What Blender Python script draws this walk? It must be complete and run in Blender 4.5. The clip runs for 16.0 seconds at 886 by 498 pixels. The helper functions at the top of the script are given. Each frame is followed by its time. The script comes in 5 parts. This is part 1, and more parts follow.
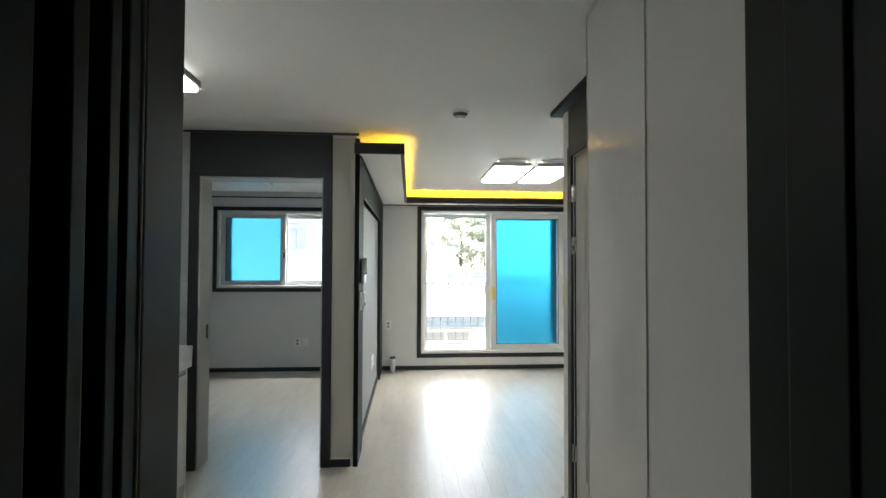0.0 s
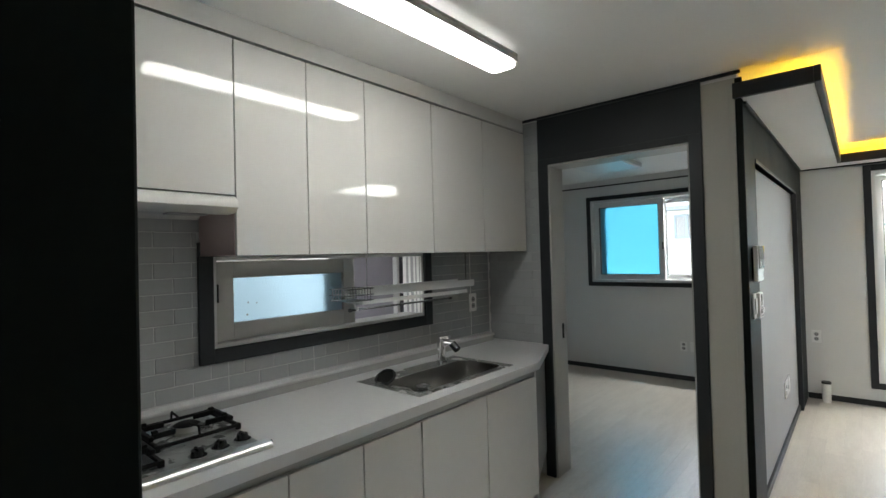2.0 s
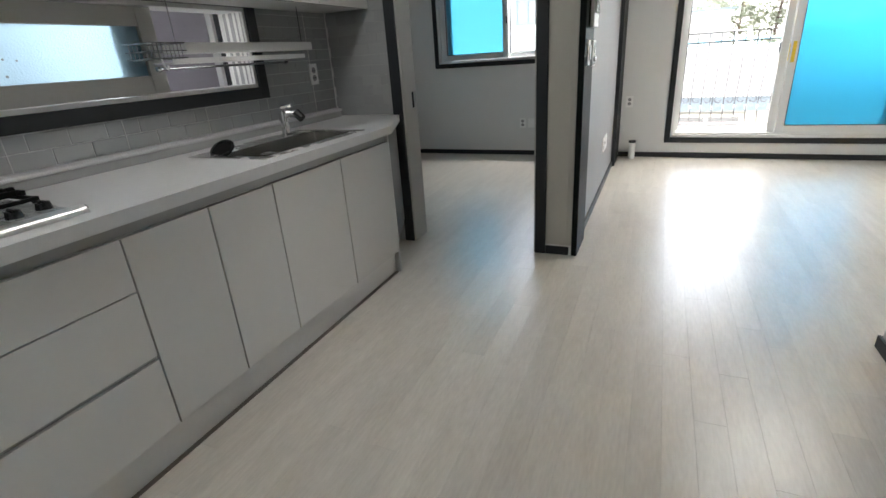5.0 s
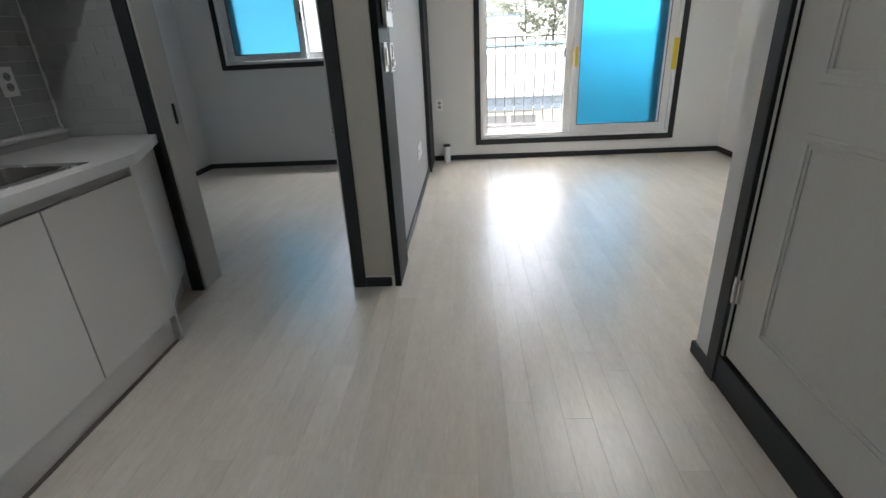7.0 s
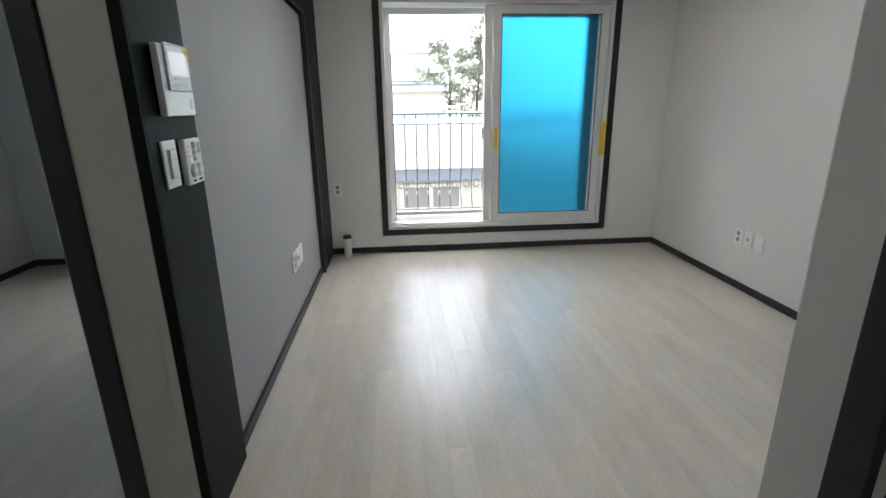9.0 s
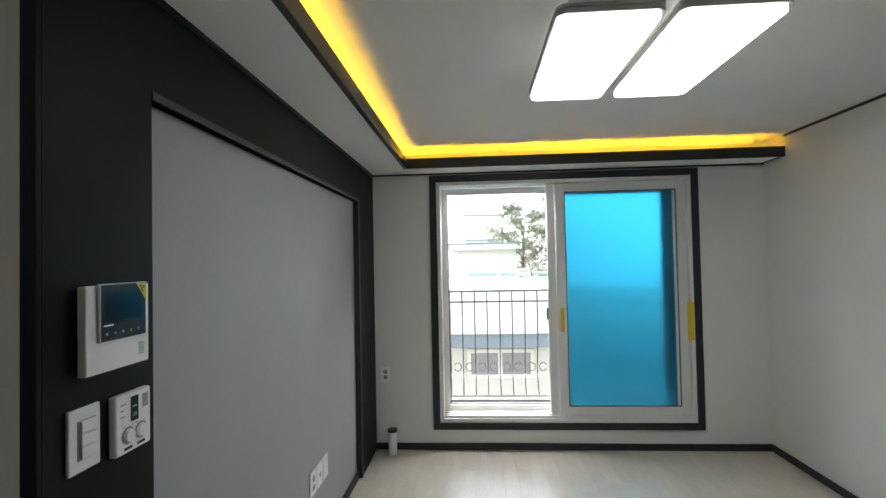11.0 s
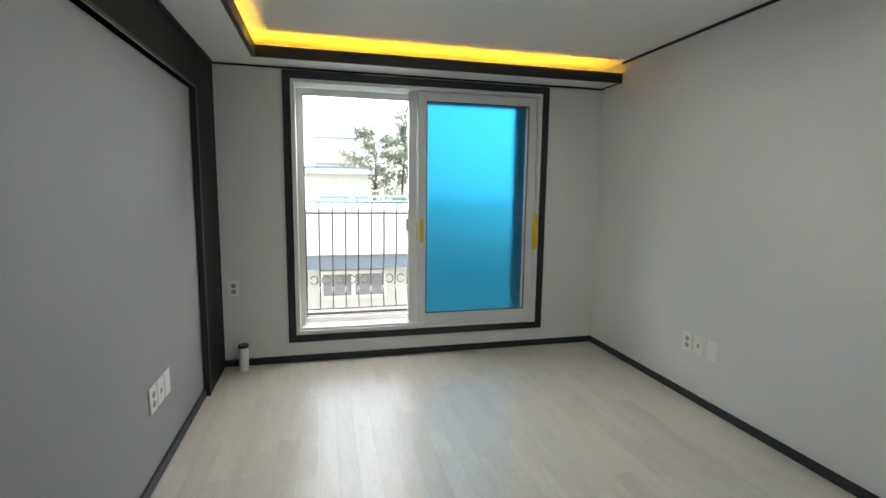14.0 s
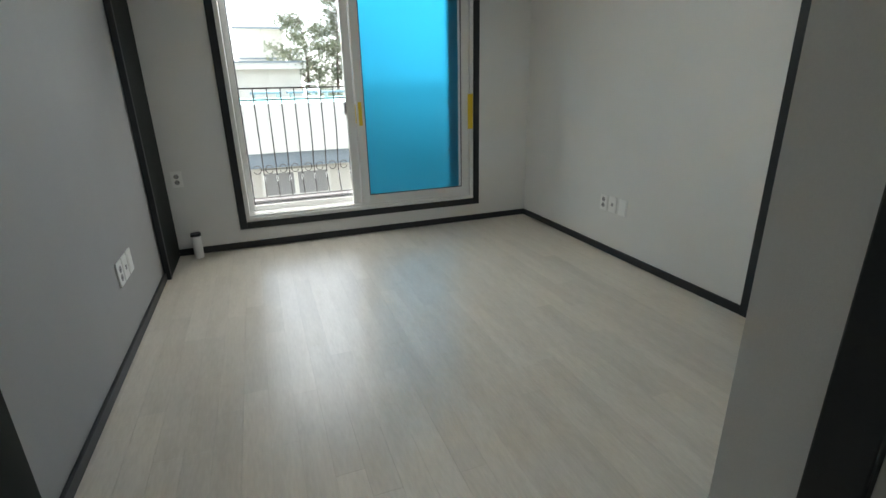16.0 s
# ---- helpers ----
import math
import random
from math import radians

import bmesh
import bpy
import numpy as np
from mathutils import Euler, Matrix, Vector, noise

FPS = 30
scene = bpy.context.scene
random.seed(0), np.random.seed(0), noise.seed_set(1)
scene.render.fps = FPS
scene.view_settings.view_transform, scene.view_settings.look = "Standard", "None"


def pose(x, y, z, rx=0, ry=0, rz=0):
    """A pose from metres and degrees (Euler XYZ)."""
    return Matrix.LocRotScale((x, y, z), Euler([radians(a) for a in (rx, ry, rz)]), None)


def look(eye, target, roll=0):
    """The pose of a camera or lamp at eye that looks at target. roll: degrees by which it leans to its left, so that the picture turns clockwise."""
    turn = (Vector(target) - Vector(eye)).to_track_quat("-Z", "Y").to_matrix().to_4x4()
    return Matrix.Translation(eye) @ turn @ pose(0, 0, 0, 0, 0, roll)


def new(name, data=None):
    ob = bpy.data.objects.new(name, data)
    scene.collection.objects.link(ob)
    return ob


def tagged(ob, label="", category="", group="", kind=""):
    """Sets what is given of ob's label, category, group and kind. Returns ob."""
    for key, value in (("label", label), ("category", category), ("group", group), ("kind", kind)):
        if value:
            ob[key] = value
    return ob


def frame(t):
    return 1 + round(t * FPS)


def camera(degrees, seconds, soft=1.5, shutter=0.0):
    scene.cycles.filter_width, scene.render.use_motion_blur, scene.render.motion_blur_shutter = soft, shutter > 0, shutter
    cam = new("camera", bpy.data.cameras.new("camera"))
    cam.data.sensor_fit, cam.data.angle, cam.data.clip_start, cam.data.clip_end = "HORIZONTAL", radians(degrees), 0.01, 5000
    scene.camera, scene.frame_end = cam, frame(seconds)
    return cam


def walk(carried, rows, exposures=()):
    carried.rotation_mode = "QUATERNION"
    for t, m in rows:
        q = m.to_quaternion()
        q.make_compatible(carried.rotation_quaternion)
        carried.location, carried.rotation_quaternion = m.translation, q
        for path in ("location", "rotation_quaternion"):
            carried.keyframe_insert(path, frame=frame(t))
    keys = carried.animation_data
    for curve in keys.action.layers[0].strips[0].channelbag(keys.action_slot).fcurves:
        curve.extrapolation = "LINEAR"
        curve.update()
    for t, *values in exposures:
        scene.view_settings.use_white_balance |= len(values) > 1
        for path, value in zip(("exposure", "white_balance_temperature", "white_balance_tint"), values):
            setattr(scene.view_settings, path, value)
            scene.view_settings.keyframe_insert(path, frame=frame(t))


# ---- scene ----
cam = camera(85.4, 16.0)
PATH = [
    (0, (1.068, 0.658, 1.467), (1.207, 2.652, 1.518), 0.19),
    (0.5, (1.167, 0.775, 1.462), (0.949, 2.763, 1.508), 0.14),
    (1, (1.154, 0.908, 1.462), (0.558, 2.817, 1.501), -1.04),
    (1.5, (1.108, 1.106, 1.461), (0.165, 2.869, 1.496), -1.58),
    (1.9, (1.119, 1.216, 1.468), (-0.09, 2.808, 1.509), -1.3),
    (2, (1.139, 1.29, 1.472), (-0.174, 2.799, 1.505), -1.52),
    (2.5, (1.131, 1.337, 1.488), (-0.371, 2.658, 1.468), -1.18),
    (3, (1.1, 1.339, 1.447), (-0.403, 2.65, 1.293), -0.88),
    (3.5, (1.119, 1.378, 1.35), (-0.312, 2.732, 1.004), -1.57),
    (4, (1.123, 1.395, 1.281), (-0.19, 2.809, 0.756), -2.6),
    (4.5, (1.098, 1.367, 1.224), (0.018, 2.918, 0.568), -3.56),
    (5, (1.093, 1.329, 1.209), (0.321, 3.015, 0.462), -3.94),
    (5.2, (1.086, 1.304, 1.212), (0.432, 3.029, 0.441), -3.82),
    (7.5, (1.105, 2.076, 1.219), (1.058, 3.921, 0.45), -2.64),
    (8.0, (1.21, 2.339, 1.233), (1.241, 4.204, 0.511), -2.11),
    (8.2, (1.242, 2.435, 1.254), (1.301, 4.308, 0.555), -1.73),
    (10.3, (1.446, 3.202, 1.429), (1.715, 5.176, 1.257), -1.05),
    (10.5, (1.451, 3.177, 1.458), (1.676, 5.163, 1.374), -1.17),
    (11, (1.528, 3.3, 1.526), (1.399, 5.295, 1.572), -1.16),
    (11.5, (1.502, 3.334, 1.535), (1.055, 5.283, 1.563), -0.49),
    (12, (1.481, 3.394, 1.464), (0.904, 5.304, 1.338), 0.58),
    (12.5, (1.483, 3.425, 1.381), (0.929, 5.324, 1.084), 1.02),
    (13, (1.508, 3.425, 1.338), (1.153, 5.359, 0.973), 1.18),
    (13.5, (1.432, 3.443, 1.35), (1.547, 5.416, 1.042), 1.07),
    (14, (1.453, 3.388, 1.374), (1.932, 5.313, 1.122), 0.75),
    (14.5, (1.435, 3.387, 1.363), (2.097, 5.256, 1.097), 0.56),
    (15, (1.394, 3.393, 1.337), (2.072, 5.239, 0.971), 0.32),
    (15.5, (1.45, 3.287, 1.245), (2.039, 5.131, 0.745), -0.74),
    (16, (1.406, 3.101, 1.259), (2.064, 4.873, 0.604), -1.18),
]
EXPOSURES = [(0, 3.57, 6400, 5), (1.5, 3.42, 6420, 6), (2.2, 3.60, 6480, 7.5), (3.0, 3.97, 6480, 9), (4.5, 4.02, 6450, 10), (5.2, 3.58, 6420, 10), (7.5, 3.28, 6210, 11), (8.2, 3.14, 6180, 11.5), (10.3, 2.64, 6250, 5), (12.3, 2.80, 6320, 8), (15.0, 2.56, 6300, 4), (16.0, 2.45, 6300, 3.5)]
walk(cam, [(t, look(eye, target, roll)) for t, eye, target, roll in PATH], EXPOSURES)

# ---- world and sun ----
world = bpy.data.worlds.new("world")
scene.world = world
# added area lamps outside the windows, standing in for more sky light
for at, wide, watts in (((1.70, 7.55, 2.222), 0.86, 3.6), ((-0.13, 7.55, 2.192), 0.80, 3.0)):
    lamp = new("window_daylight", bpy.data.lights.new("window_daylight", "AREA"))
    lamp.data.shape, lamp.data.size, lamp.data.size_y, lamp.data.energy = "RECTANGLE", wide, 0.05, watts
    lamp.data.color = (1.0, 0.985, 0.96)
    lamp.matrix_world = pose(*at, -42, 0, 0)
world.use_nodes = True
wn = world.node_tree.nodes
sky = wn.new("ShaderNodeTexSky")
sky.sky_type = "NISHITA"
sky.sun_disc = False
sky.sun_elevation = radians(70)
sky.sun_rotation = radians(6)
sky.air_density = 1.0
sky.dust_density = 1.5
haze = wn.new("ShaderNodeHueSaturation")
haze.inputs["Saturation"].default_value = 0.35
world.node_tree.links.new(sky.outputs[0], haze.inputs["Color"])
world.node_tree.links.new(haze.outputs[0], wn["Background"].inputs[0])
wn["Background"].inputs[1].default_value = 0.14
sun = new("sun", bpy.data.lights.new("sun", "SUN"))
sun.data.energy = 3.6
sun.data.angle = radians(0.6)
sun.data.color = (1.0, 0.95, 0.88)
sun.matrix_world = look((0, 10.9, 30), (-1.1, 0, 0))

# ---- plan, in metres ----
CEIL = 2.39
SOFFIT = 2.235
YD = 4.165       # kitchen side of the bedroom doorway wall
BH0 = 0.064
YW = 7.20        # window wall
XL = 0.705       # living room, west wall
XR = 3.80        # living room, east wall
XK = -0.92       # kitchen tile wall
YK = 1.405        # kitchen south end
XB = 2.00        # bathroom door wall


# ---- materials ----
def material(name, color, rough=0.5, metal=0.0, second=None, scale=6.0, fine=60.0, bump=0.0, spread=0.5, stretch=(1, 1, 1), coat=0.0, rvar=0.0, random_value=0.0):
    m = bpy.data.materials.new(name)
    m.use_nodes = True
    n, l = m.node_tree.nodes, m.node_tree.links
    b = n["Principled BSDF"]
    b.inputs["Base Color"].default_value = (*color, 1)
    b.inputs["Roughness"].default_value = rough
    b.inputs["Metallic"].default_value = metal
    b.inputs["Coat Weight"].default_value = coat
    b.inputs["Coat Roughness"].default_value = 0.05
    geo = n.new("ShaderNodeNewGeometry")
    mp = n.new("ShaderNodeMapping")
    mp.inputs["Scale"].default_value = stretch
    l.new(geo.outputs["Position"], mp.inputs[0])
    if second:
        big = n.new("ShaderNodeTexNoise")
        big.inputs["Scale"].default_value = scale
        big.inputs["Detail"].default_value = 4
        small = n.new("ShaderNodeTexNoise")
        small.inputs["Scale"].default_value = fine
        small.inputs["Detail"].default_value = 3
        l.new(mp.outputs[0], big.inputs[0])
        l.new(mp.outputs[0], small.inputs[0])
        add = n.new("ShaderNodeMath")
        add.operation = "ADD"
        l.new(big.outputs[0], add.inputs[0])
        l.new(small.outputs[0], add.inputs[1])
        mr = n.new("ShaderNodeMapRange")
        mr.inputs["From Min"].default_value = 1.0 - spread
        mr.inputs["From Max"].default_value = 1.0 + spread
        l.new(add.outputs[0], mr.inputs[0])
        mix = n.new("ShaderNodeMix")
        mix.data_type = "RGBA"
        mix.inputs[6].default_value = (*color, 1)
        mix.inputs[7].default_value = (*second, 1)
        l.new(mr.outputs[0], mix.inputs[0])
        out = mix.outputs[2]
        if random_value:
            oi = n.new("ShaderNodeObjectInfo")
            hsv = n.new("ShaderNodeHueSaturation")
            rr = n.new("ShaderNodeMapRange")
            rr.inputs["To Min"].default_value = 1 - random_value
            rr.inputs["To Max"].default_value = 1 + random_value
            l.new(oi.outputs["Random"], rr.inputs[0])
            l.new(rr.outputs[0], hsv.inputs["Value"])
            l.new(out, hsv.inputs["Color"])
            out = hsv.outputs[0]
        l.new(out, b.inputs["Base Color"])
        if rvar:
            r2 = n.new("ShaderNodeMapRange")
            r2.inputs["To Min"].default_value = max(0.02, rough - rvar)
            r2.inputs["To Max"].default_value = rough + rvar
            l.new(big.outputs[0], r2.inputs[0])
            l.new(r2.outputs[0], b.inputs["Roughness"])
    if bump:
        tex = n.new("ShaderNodeTexNoise")
        tex.inputs["Scale"].default_value = fine * 2
        tex.inputs["Detail"].default_value = 3
        l.new(mp.outputs[0], tex.inputs[0])
        bp = n.new("ShaderNodeBump")
        bp.inputs["Strength"].default_value = bump
        bp.inputs["Distance"].default_value = 0.002
        l.new(tex.outputs[0], bp.inputs["Height"])
        l.new(bp.outputs[0], b.inputs["Normal"])
    return m


def glow(name, color, strength):
    m = bpy.data.materials.new(name)
    m.use_nodes = True
    b = m.node_tree.nodes["Principled BSDF"]
    b.inputs["Base Color"].default_value = (*color, 1)
    b.inputs["Emission Color"].default_value = (*color, 1)
    b.inputs["Emission Strength"].default_value = strength
    return m


def glass(name, tint=(1, 1, 1), rough=0.0):
    m = bpy.data.materials.new(name)
    m.use_nodes = True
    n, l = m.node_tree.nodes, m.node_tree.links
    n.remove(n["Principled BSDF"])
    tr, gl, mx, fr = (n.new("ShaderNodeBsdf" + "Transparent"), n.new("ShaderNodeBsdfGlossy"), n.new("ShaderNodeMixShader"), n.new("ShaderNodeFresnel"))
    tr.inputs[0].default_value = (*tint, 1)
    gl.inputs["Roughness"].default_value = rough
    fr.inputs[0].default_value = 1.45
    l.new(fr.outputs[0], mx.inputs[0])
    l.new(tr.outputs[0], mx.inputs[1])
    l.new(gl.outputs[0], mx.inputs[2])
    l.new(mx.outputs[0], n["Material Output"].inputs[0])
    return m


def film(name, tint, clear=0.5, blur=0.62):
    """Glass under a translucent film."""
    m = bpy.data.materials.new(name)
    m.use_nodes = True
    n, l = m.node_tree.nodes, m.node_tree.links
    n.remove(n["Principled BSDF"])
    tl, tr, gl = n.new("ShaderNodeBsdfTranslucent"), n.new("ShaderNodeBsdfTransparent"), n.new("ShaderNodeBsdfGlossy")
    geo, ns = n.new("ShaderNodeNewGeometry"), n.new("ShaderNodeTexNoise")
    ns.inputs["Scale"].default_value = 18
    ns.inputs["Detail"].default_value = 6
    mix = n.new("ShaderNodeMix")
    mix.data_type = "RGBA"
    mix.inputs[6].default_value = (*tint, 1)
    mix.inputs[7].default_value = (*[min(1, c * 1.12) for c in tint], 1)
    l.new(geo.outputs["Position"], ns.inputs[0])
    l.new(ns.outputs[0], mix.inputs[0])
    l.new(mix.outputs[2], tl.inputs[0])
    tr.inputs[0].default_value = (*tint, 1)
    gl.inputs["Roughness"].default_value = 0.12
    gl.inputs[0].default_value = (0.8, 0.9, 1, 1)
    bp = n.new("ShaderNodeBump")
    bp.inputs["Strength"].default_value = 0.15
    l.new(ns.outputs[0], bp.inputs["Height"])
    l.new(bp.outputs[0], gl.inputs["Normal"])
    a, b, fr = n.new("ShaderNodeMixShader"), n.new("ShaderNodeMixShader"), n.new("ShaderNodeFresnel")
    a.inputs[0].default_value = clear
    rf = n.new("ShaderNodeBsdfRefraction")
    rf.inputs[0].default_value = (*tint, 1)
    rf.inputs["Roughness"].default_value = blur
    rf.inputs["IOR"].default_value = 1.3
    bub = n.new("ShaderNodeTexNoise")
    bub.inputs["Scale"].default_value = 130
    bub.inputs["Detail"].default_value = 2
    l.new(geo.outputs["Position"], bub.inputs[0])
    b2 = n.new("ShaderNodeBump")
    b2.inputs["Strength"].default_value = 0.8
    b2.inputs["Distance"].default_value = 0.003
    l.new(bub.outputs[0], b2.inputs["Height"])
    l.new(b2.outputs[0], rf.inputs["Normal"])
    l.new(tl.outputs[0], a.inputs[1])
    l.new(rf.outputs[0], a.inputs[2])
    l.new(fr.outputs[0], b.inputs[0])
    l.new(a.outputs[0], b.inputs[1])
    l.new(gl.outputs[0], b.inputs[2])
    l.new(b.outputs[0], n["Material Output"].inputs[0])
    return m


WALLPAPER = material("wallpaper", (0.735, 0.735, 0.72), 0.75, second=(0.68, 0.68, 0.67), scale=3, fine=220, bump=0.25)
GREY_PAPER = material("grey_wallpaper", (0.355, 0.356, 0.362), 0.7, second=(0.318, 0.319, 0.325), scale=4, fine=200, bump=0.35, stretch=(1, 1, 0.2))
CEILING = material("ceiling_paper", (0.84, 0.84, 0.83), 0.85, second=(0.80, 0.80, 0.79), scale=2, fine=160, bump=0.15)
CHARCOAL = material("charcoal_film", (0.019, 0.0222, 0.0262), 0.45, second=(0.026, 0.0295, 0.0335), scale=5, fine=150, bump=0.12, rvar=0.08)
CHARCOAL_WALL = material("charcoal_wall_film", (0.0095, 0.0122, 0.0115), 0.5, second=(0.0125, 0.016, 0.015), scale=3, fine=120, bump=0.2, rvar=0.08)
STEEL_DARK = material("dark_painted_steel", (0.0150, 0.0200, 0.0180), 0.46, second=(0.019, 0.025, 0.0225), scale=7, fine=90, bump=0.05, rvar=0.1)
GLOSS_WHITE = material("glossy_white_laminate", (0.66, 0.65, 0.63), 0.014, second=(0.64, 0.63, 0.61), scale=2, fine=30)
MATT_WHITE = material("white_board", (0.62, 0.61, 0.59), 0.4, second=(0.58, 0.57, 0.55), scale=4, fine=60)
BEIGE = material("beige_door_lining", (0.52, 0.51, 0.48), 0.45, second=(0.48, 0.47, 0.44), scale=4, fine=80, bump=0.05)
STONE = material("white_worktop_stone", (0.60, 0.60, 0.60), 0.42, second=(0.55, 0.55, 0.56), scale=30, fine=260)
TILE = material("grey_glazed_tile", (0.385, 0.395, 0.395), 0.2, second=(0.36, 0.37, 0.372), scale=5, fine=50, random_value=0.05, rvar=0.04)
GROUT = material("pale_grout", (0.66, 0.66, 0.65), 0.8, second=(0.42, 0.43, 0.44), scale=20, fine=200)
STAINLESS = material("brushed_stainless", (0.74, 0.74, 0.73), 0.26, metal=1.0, second=(0.66, 0.66, 0.65), scale=8, fine=120, rvar=0.08)
STOVE_PLATE = material("clear_wrapped_steel", (0.60, 0.60, 0.59), 0.28, metal=0.6, second=(0.56, 0.56, 0.55), scale=14, fine=60, bump=0.1, rvar=0.06)
BOWL_STEEL = material("dull_stainless", (0.60, 0.59, 0.57), 0.24, metal=1.0, second=(0.48, 0.47, 0.455), scale=8, fine=120, rvar=0.08)
CHROME = material("chrome", (0.8, 0.8, 0.8), 0.06, metal=1.0)
RUST_IRON = material("brown_black_iron", (0.05, 0.043, 0.043), 0.6, second=(0.07, 0.06, 0.058), scale=20, fine=200, bump=0.1)
IRON = material("black_cast_iron", (0.006, 0.006, 0.006), 0.55, second=(0.01, 0.01, 0.01), scale=20, fine=200, bump=0.1)
BLACK = material("black_plastic", (0.012, 0.013, 0.015), 0.25)
PVC = material("white_window_plastic", (0.72, 0.72, 0.71), 0.3, second=(0.68, 0.68, 0.67), scale=4, fine=60)
PLASTIC = material("white_plastic", (0.83, 0.83, 0.82), 0.3, second=(0.80, 0.80, 0.79), scale=8, fine=60)
GREY_PLASTIC = material("grey_plastic", (0.30, 0.30, 0.31), 0.4)
PINK_BOARD = material("pinkish_cabinet_side", (0.42, 0.33, 0.32), 0.5, second=(0.38, 0.30, 0.29), scale=6, fine=80)
# worktop stone darkened: the shade on the upstand's front is in the colour
SHADED_UPSTAND = material("shaded_upstand_face", (0.40, 0.40, 0.395), 0.45, second=(0.36, 0.36, 0.355), scale=20, fine=150)
# aluminium rails toned down, so the dimness of the finger gaps is colour
SHADED_RAIL = material("shaded_grey_rail", (0.32, 0.32, 0.31), 0.4, metal=0.3)
ALU = material("matt_aluminium", (0.45, 0.45, 0.44), 0.35, metal=0.6)
WALL_END = material("beige_grey_wall_end_film", (0.50, 0.49, 0.445), 0.6, second=(0.46, 0.45, 0.405), scale=4, fine=120, bump=0.12)
WIRE = material("dark_chromed_wire", (0.30, 0.30, 0.31), 0.22, metal=1.0)
GREEN_GREY = material("green_grey_sash_edge", (0.56, 0.63, 0.60), 0.35, second=(0.50, 0.57, 0.54), scale=6, fine=60)
GAP_STRIP = material("brown_grey_floor_gap", (0.22, 0.19, 0.165), 0.75, second=(0.15, 0.13, 0.115), scale=9, fine=90)
CAULK = material("white_caulk", (0.80, 0.80, 0.78), 0.5, second=(0.72, 0.72, 0.70), scale=30, fine=120)
GASKET = material("dark_grey_rubber", (0.13, 0.13, 0.135), 0.6)
YELLOW = material("yellow_tape", (0.75, 0.55, 0.03), 0.5, second=(0.65, 0.47, 0.03), scale=20, fine=100)
SCREEN = material("dark_blue_screen", (0.006, 0.012, 0.022), 0.1)
PLANK = material("whitewashed_oak_vinyl", (0.70, 0.655, 0.585), 0.325, second=(0.49, 0.445, 0.385), scale=6, fine=34, stretch=(3.0, 0.50, 1), bump=0.06, rvar=0.035, random_value=0.06, spread=0.66)
SUBFLOOR = material("floor_joint", (0.44, 0.39, 0.33), 0.6)
LAMP = glow("lamp_diffuser", (1.0, 0.98, 0.94), 1.3)
LAMP_K = glow("kitchen_lamp_diffuser", (1.0, 0.98, 0.94), 1.6)
LED = glow("amber_led_strip", (1.0, 0.54, 0.03), 3.8)
CLEAR = glass("clear_glass")
ACRYLIC = glass("clear_plastic", (0.85, 0.87, 0.88), 0.05)
BLUE = film("blue_protective_film", (0.175, 0.505, 0.645), 0.97, 0.6)
# same blue film, its tint lightened to stand for brighter light in the bedroom
BLUE_BRIGHTENED = film("brightened_blue_film", (0.29, 0.62, 0.74), 0.94, 0.45)
FROST = film("frosted_glass", (0.62, 0.74, 0.82), 0.85)
RENDER_WALL = material("pale_render", (0.60, 0.58, 0.53), 0.85, second=(0.52, 0.50, 0.46), scale=1.5, fine=30, bump=0.3)
WHITE_RENDER = material("white_painted_render", (0.66, 0.65, 0.61), 0.8, second=(0.60, 0.59, 0.55), scale=1, fine=20, bump=0.2)
CYAN_ROOF = material("turquoise_roof_coat", (0.25, 0.55, 0.55), 0.6, second=(0.20, 0.47, 0.48), scale=1, fine=15)
GREY_EAVE = material("grey_blue_eave", (0.22, 0.26, 0.30), 0.6, second=(0.18, 0.22, 0.26), scale=2, fine=30)
DARK_GLASS = material("grey_window_glass", (0.22, 0.22, 0.225), 0.12)
SHAFT_GLASS = material("dim_shaft_glass", (0.05, 0.05, 0.055), 0.15)
LILAC = material("lilac_white_wall", (0.42, 0.40, 0.45), 0.8, second=(0.39, 0.37, 0.42), scale=2, fine=40)
for m, v in ((PLANK, 0.9), (IRON, 0.12), (STEEL_DARK, 0.13), (CHARCOAL_WALL, 0.08), (CHARCOAL, 0.35)):
    m.node_tree.nodes["Principled BSDF"].inputs["Specular IOR Level"].default_value = v
GROUND = material("grey_ground", (0.16, 0.155, 0.15), 0.9, second=(0.12, 0.12, 0.115), scale=0.7, fine=12, bump=0.2)
LEAF = material("pine_needles", (0.155, 0.175, 0.105), 0.7, second=(0.20, 0.215, 0.15), scale=2, fine=20)
BARK = material("brown_bark", (0.12, 0.09, 0.07), 0.9, second=(0.08, 0.06, 0.05), scale=6, fine=40, bump=0.4)


# ---- building blocks ----
ORIGIN = {}


def box(bm, x0, x1, y0, y1, z0, z1, bevel=0.0):
    x0, x1, y0, y1, z0, z1 = min(x0, x1), max(x0, x1), min(y0, y1), max(y0, y1), min(z0, z1), max(z0, z1)
    vs = [bm.verts.new((x, y, z)) for x in (x0, x1) for y in (y0, y1) for z in (z0, z1)]
    fs = [bm.faces.new([vs[i] for i in q]) for q in ((0, 1, 3, 2), (4, 6, 7, 5), (0, 4, 5, 1), (2, 3, 7, 6), (0, 2, 6, 4), (1, 5, 7, 3))]
    if bevel:
        es = list({e for f in fs for e in f.edges})
        bmesh.ops.bevel(bm, geom=es, offset=bevel, segments=2, affect="EDGES", profile=0.5, clamp_overlap=True)
    return bm


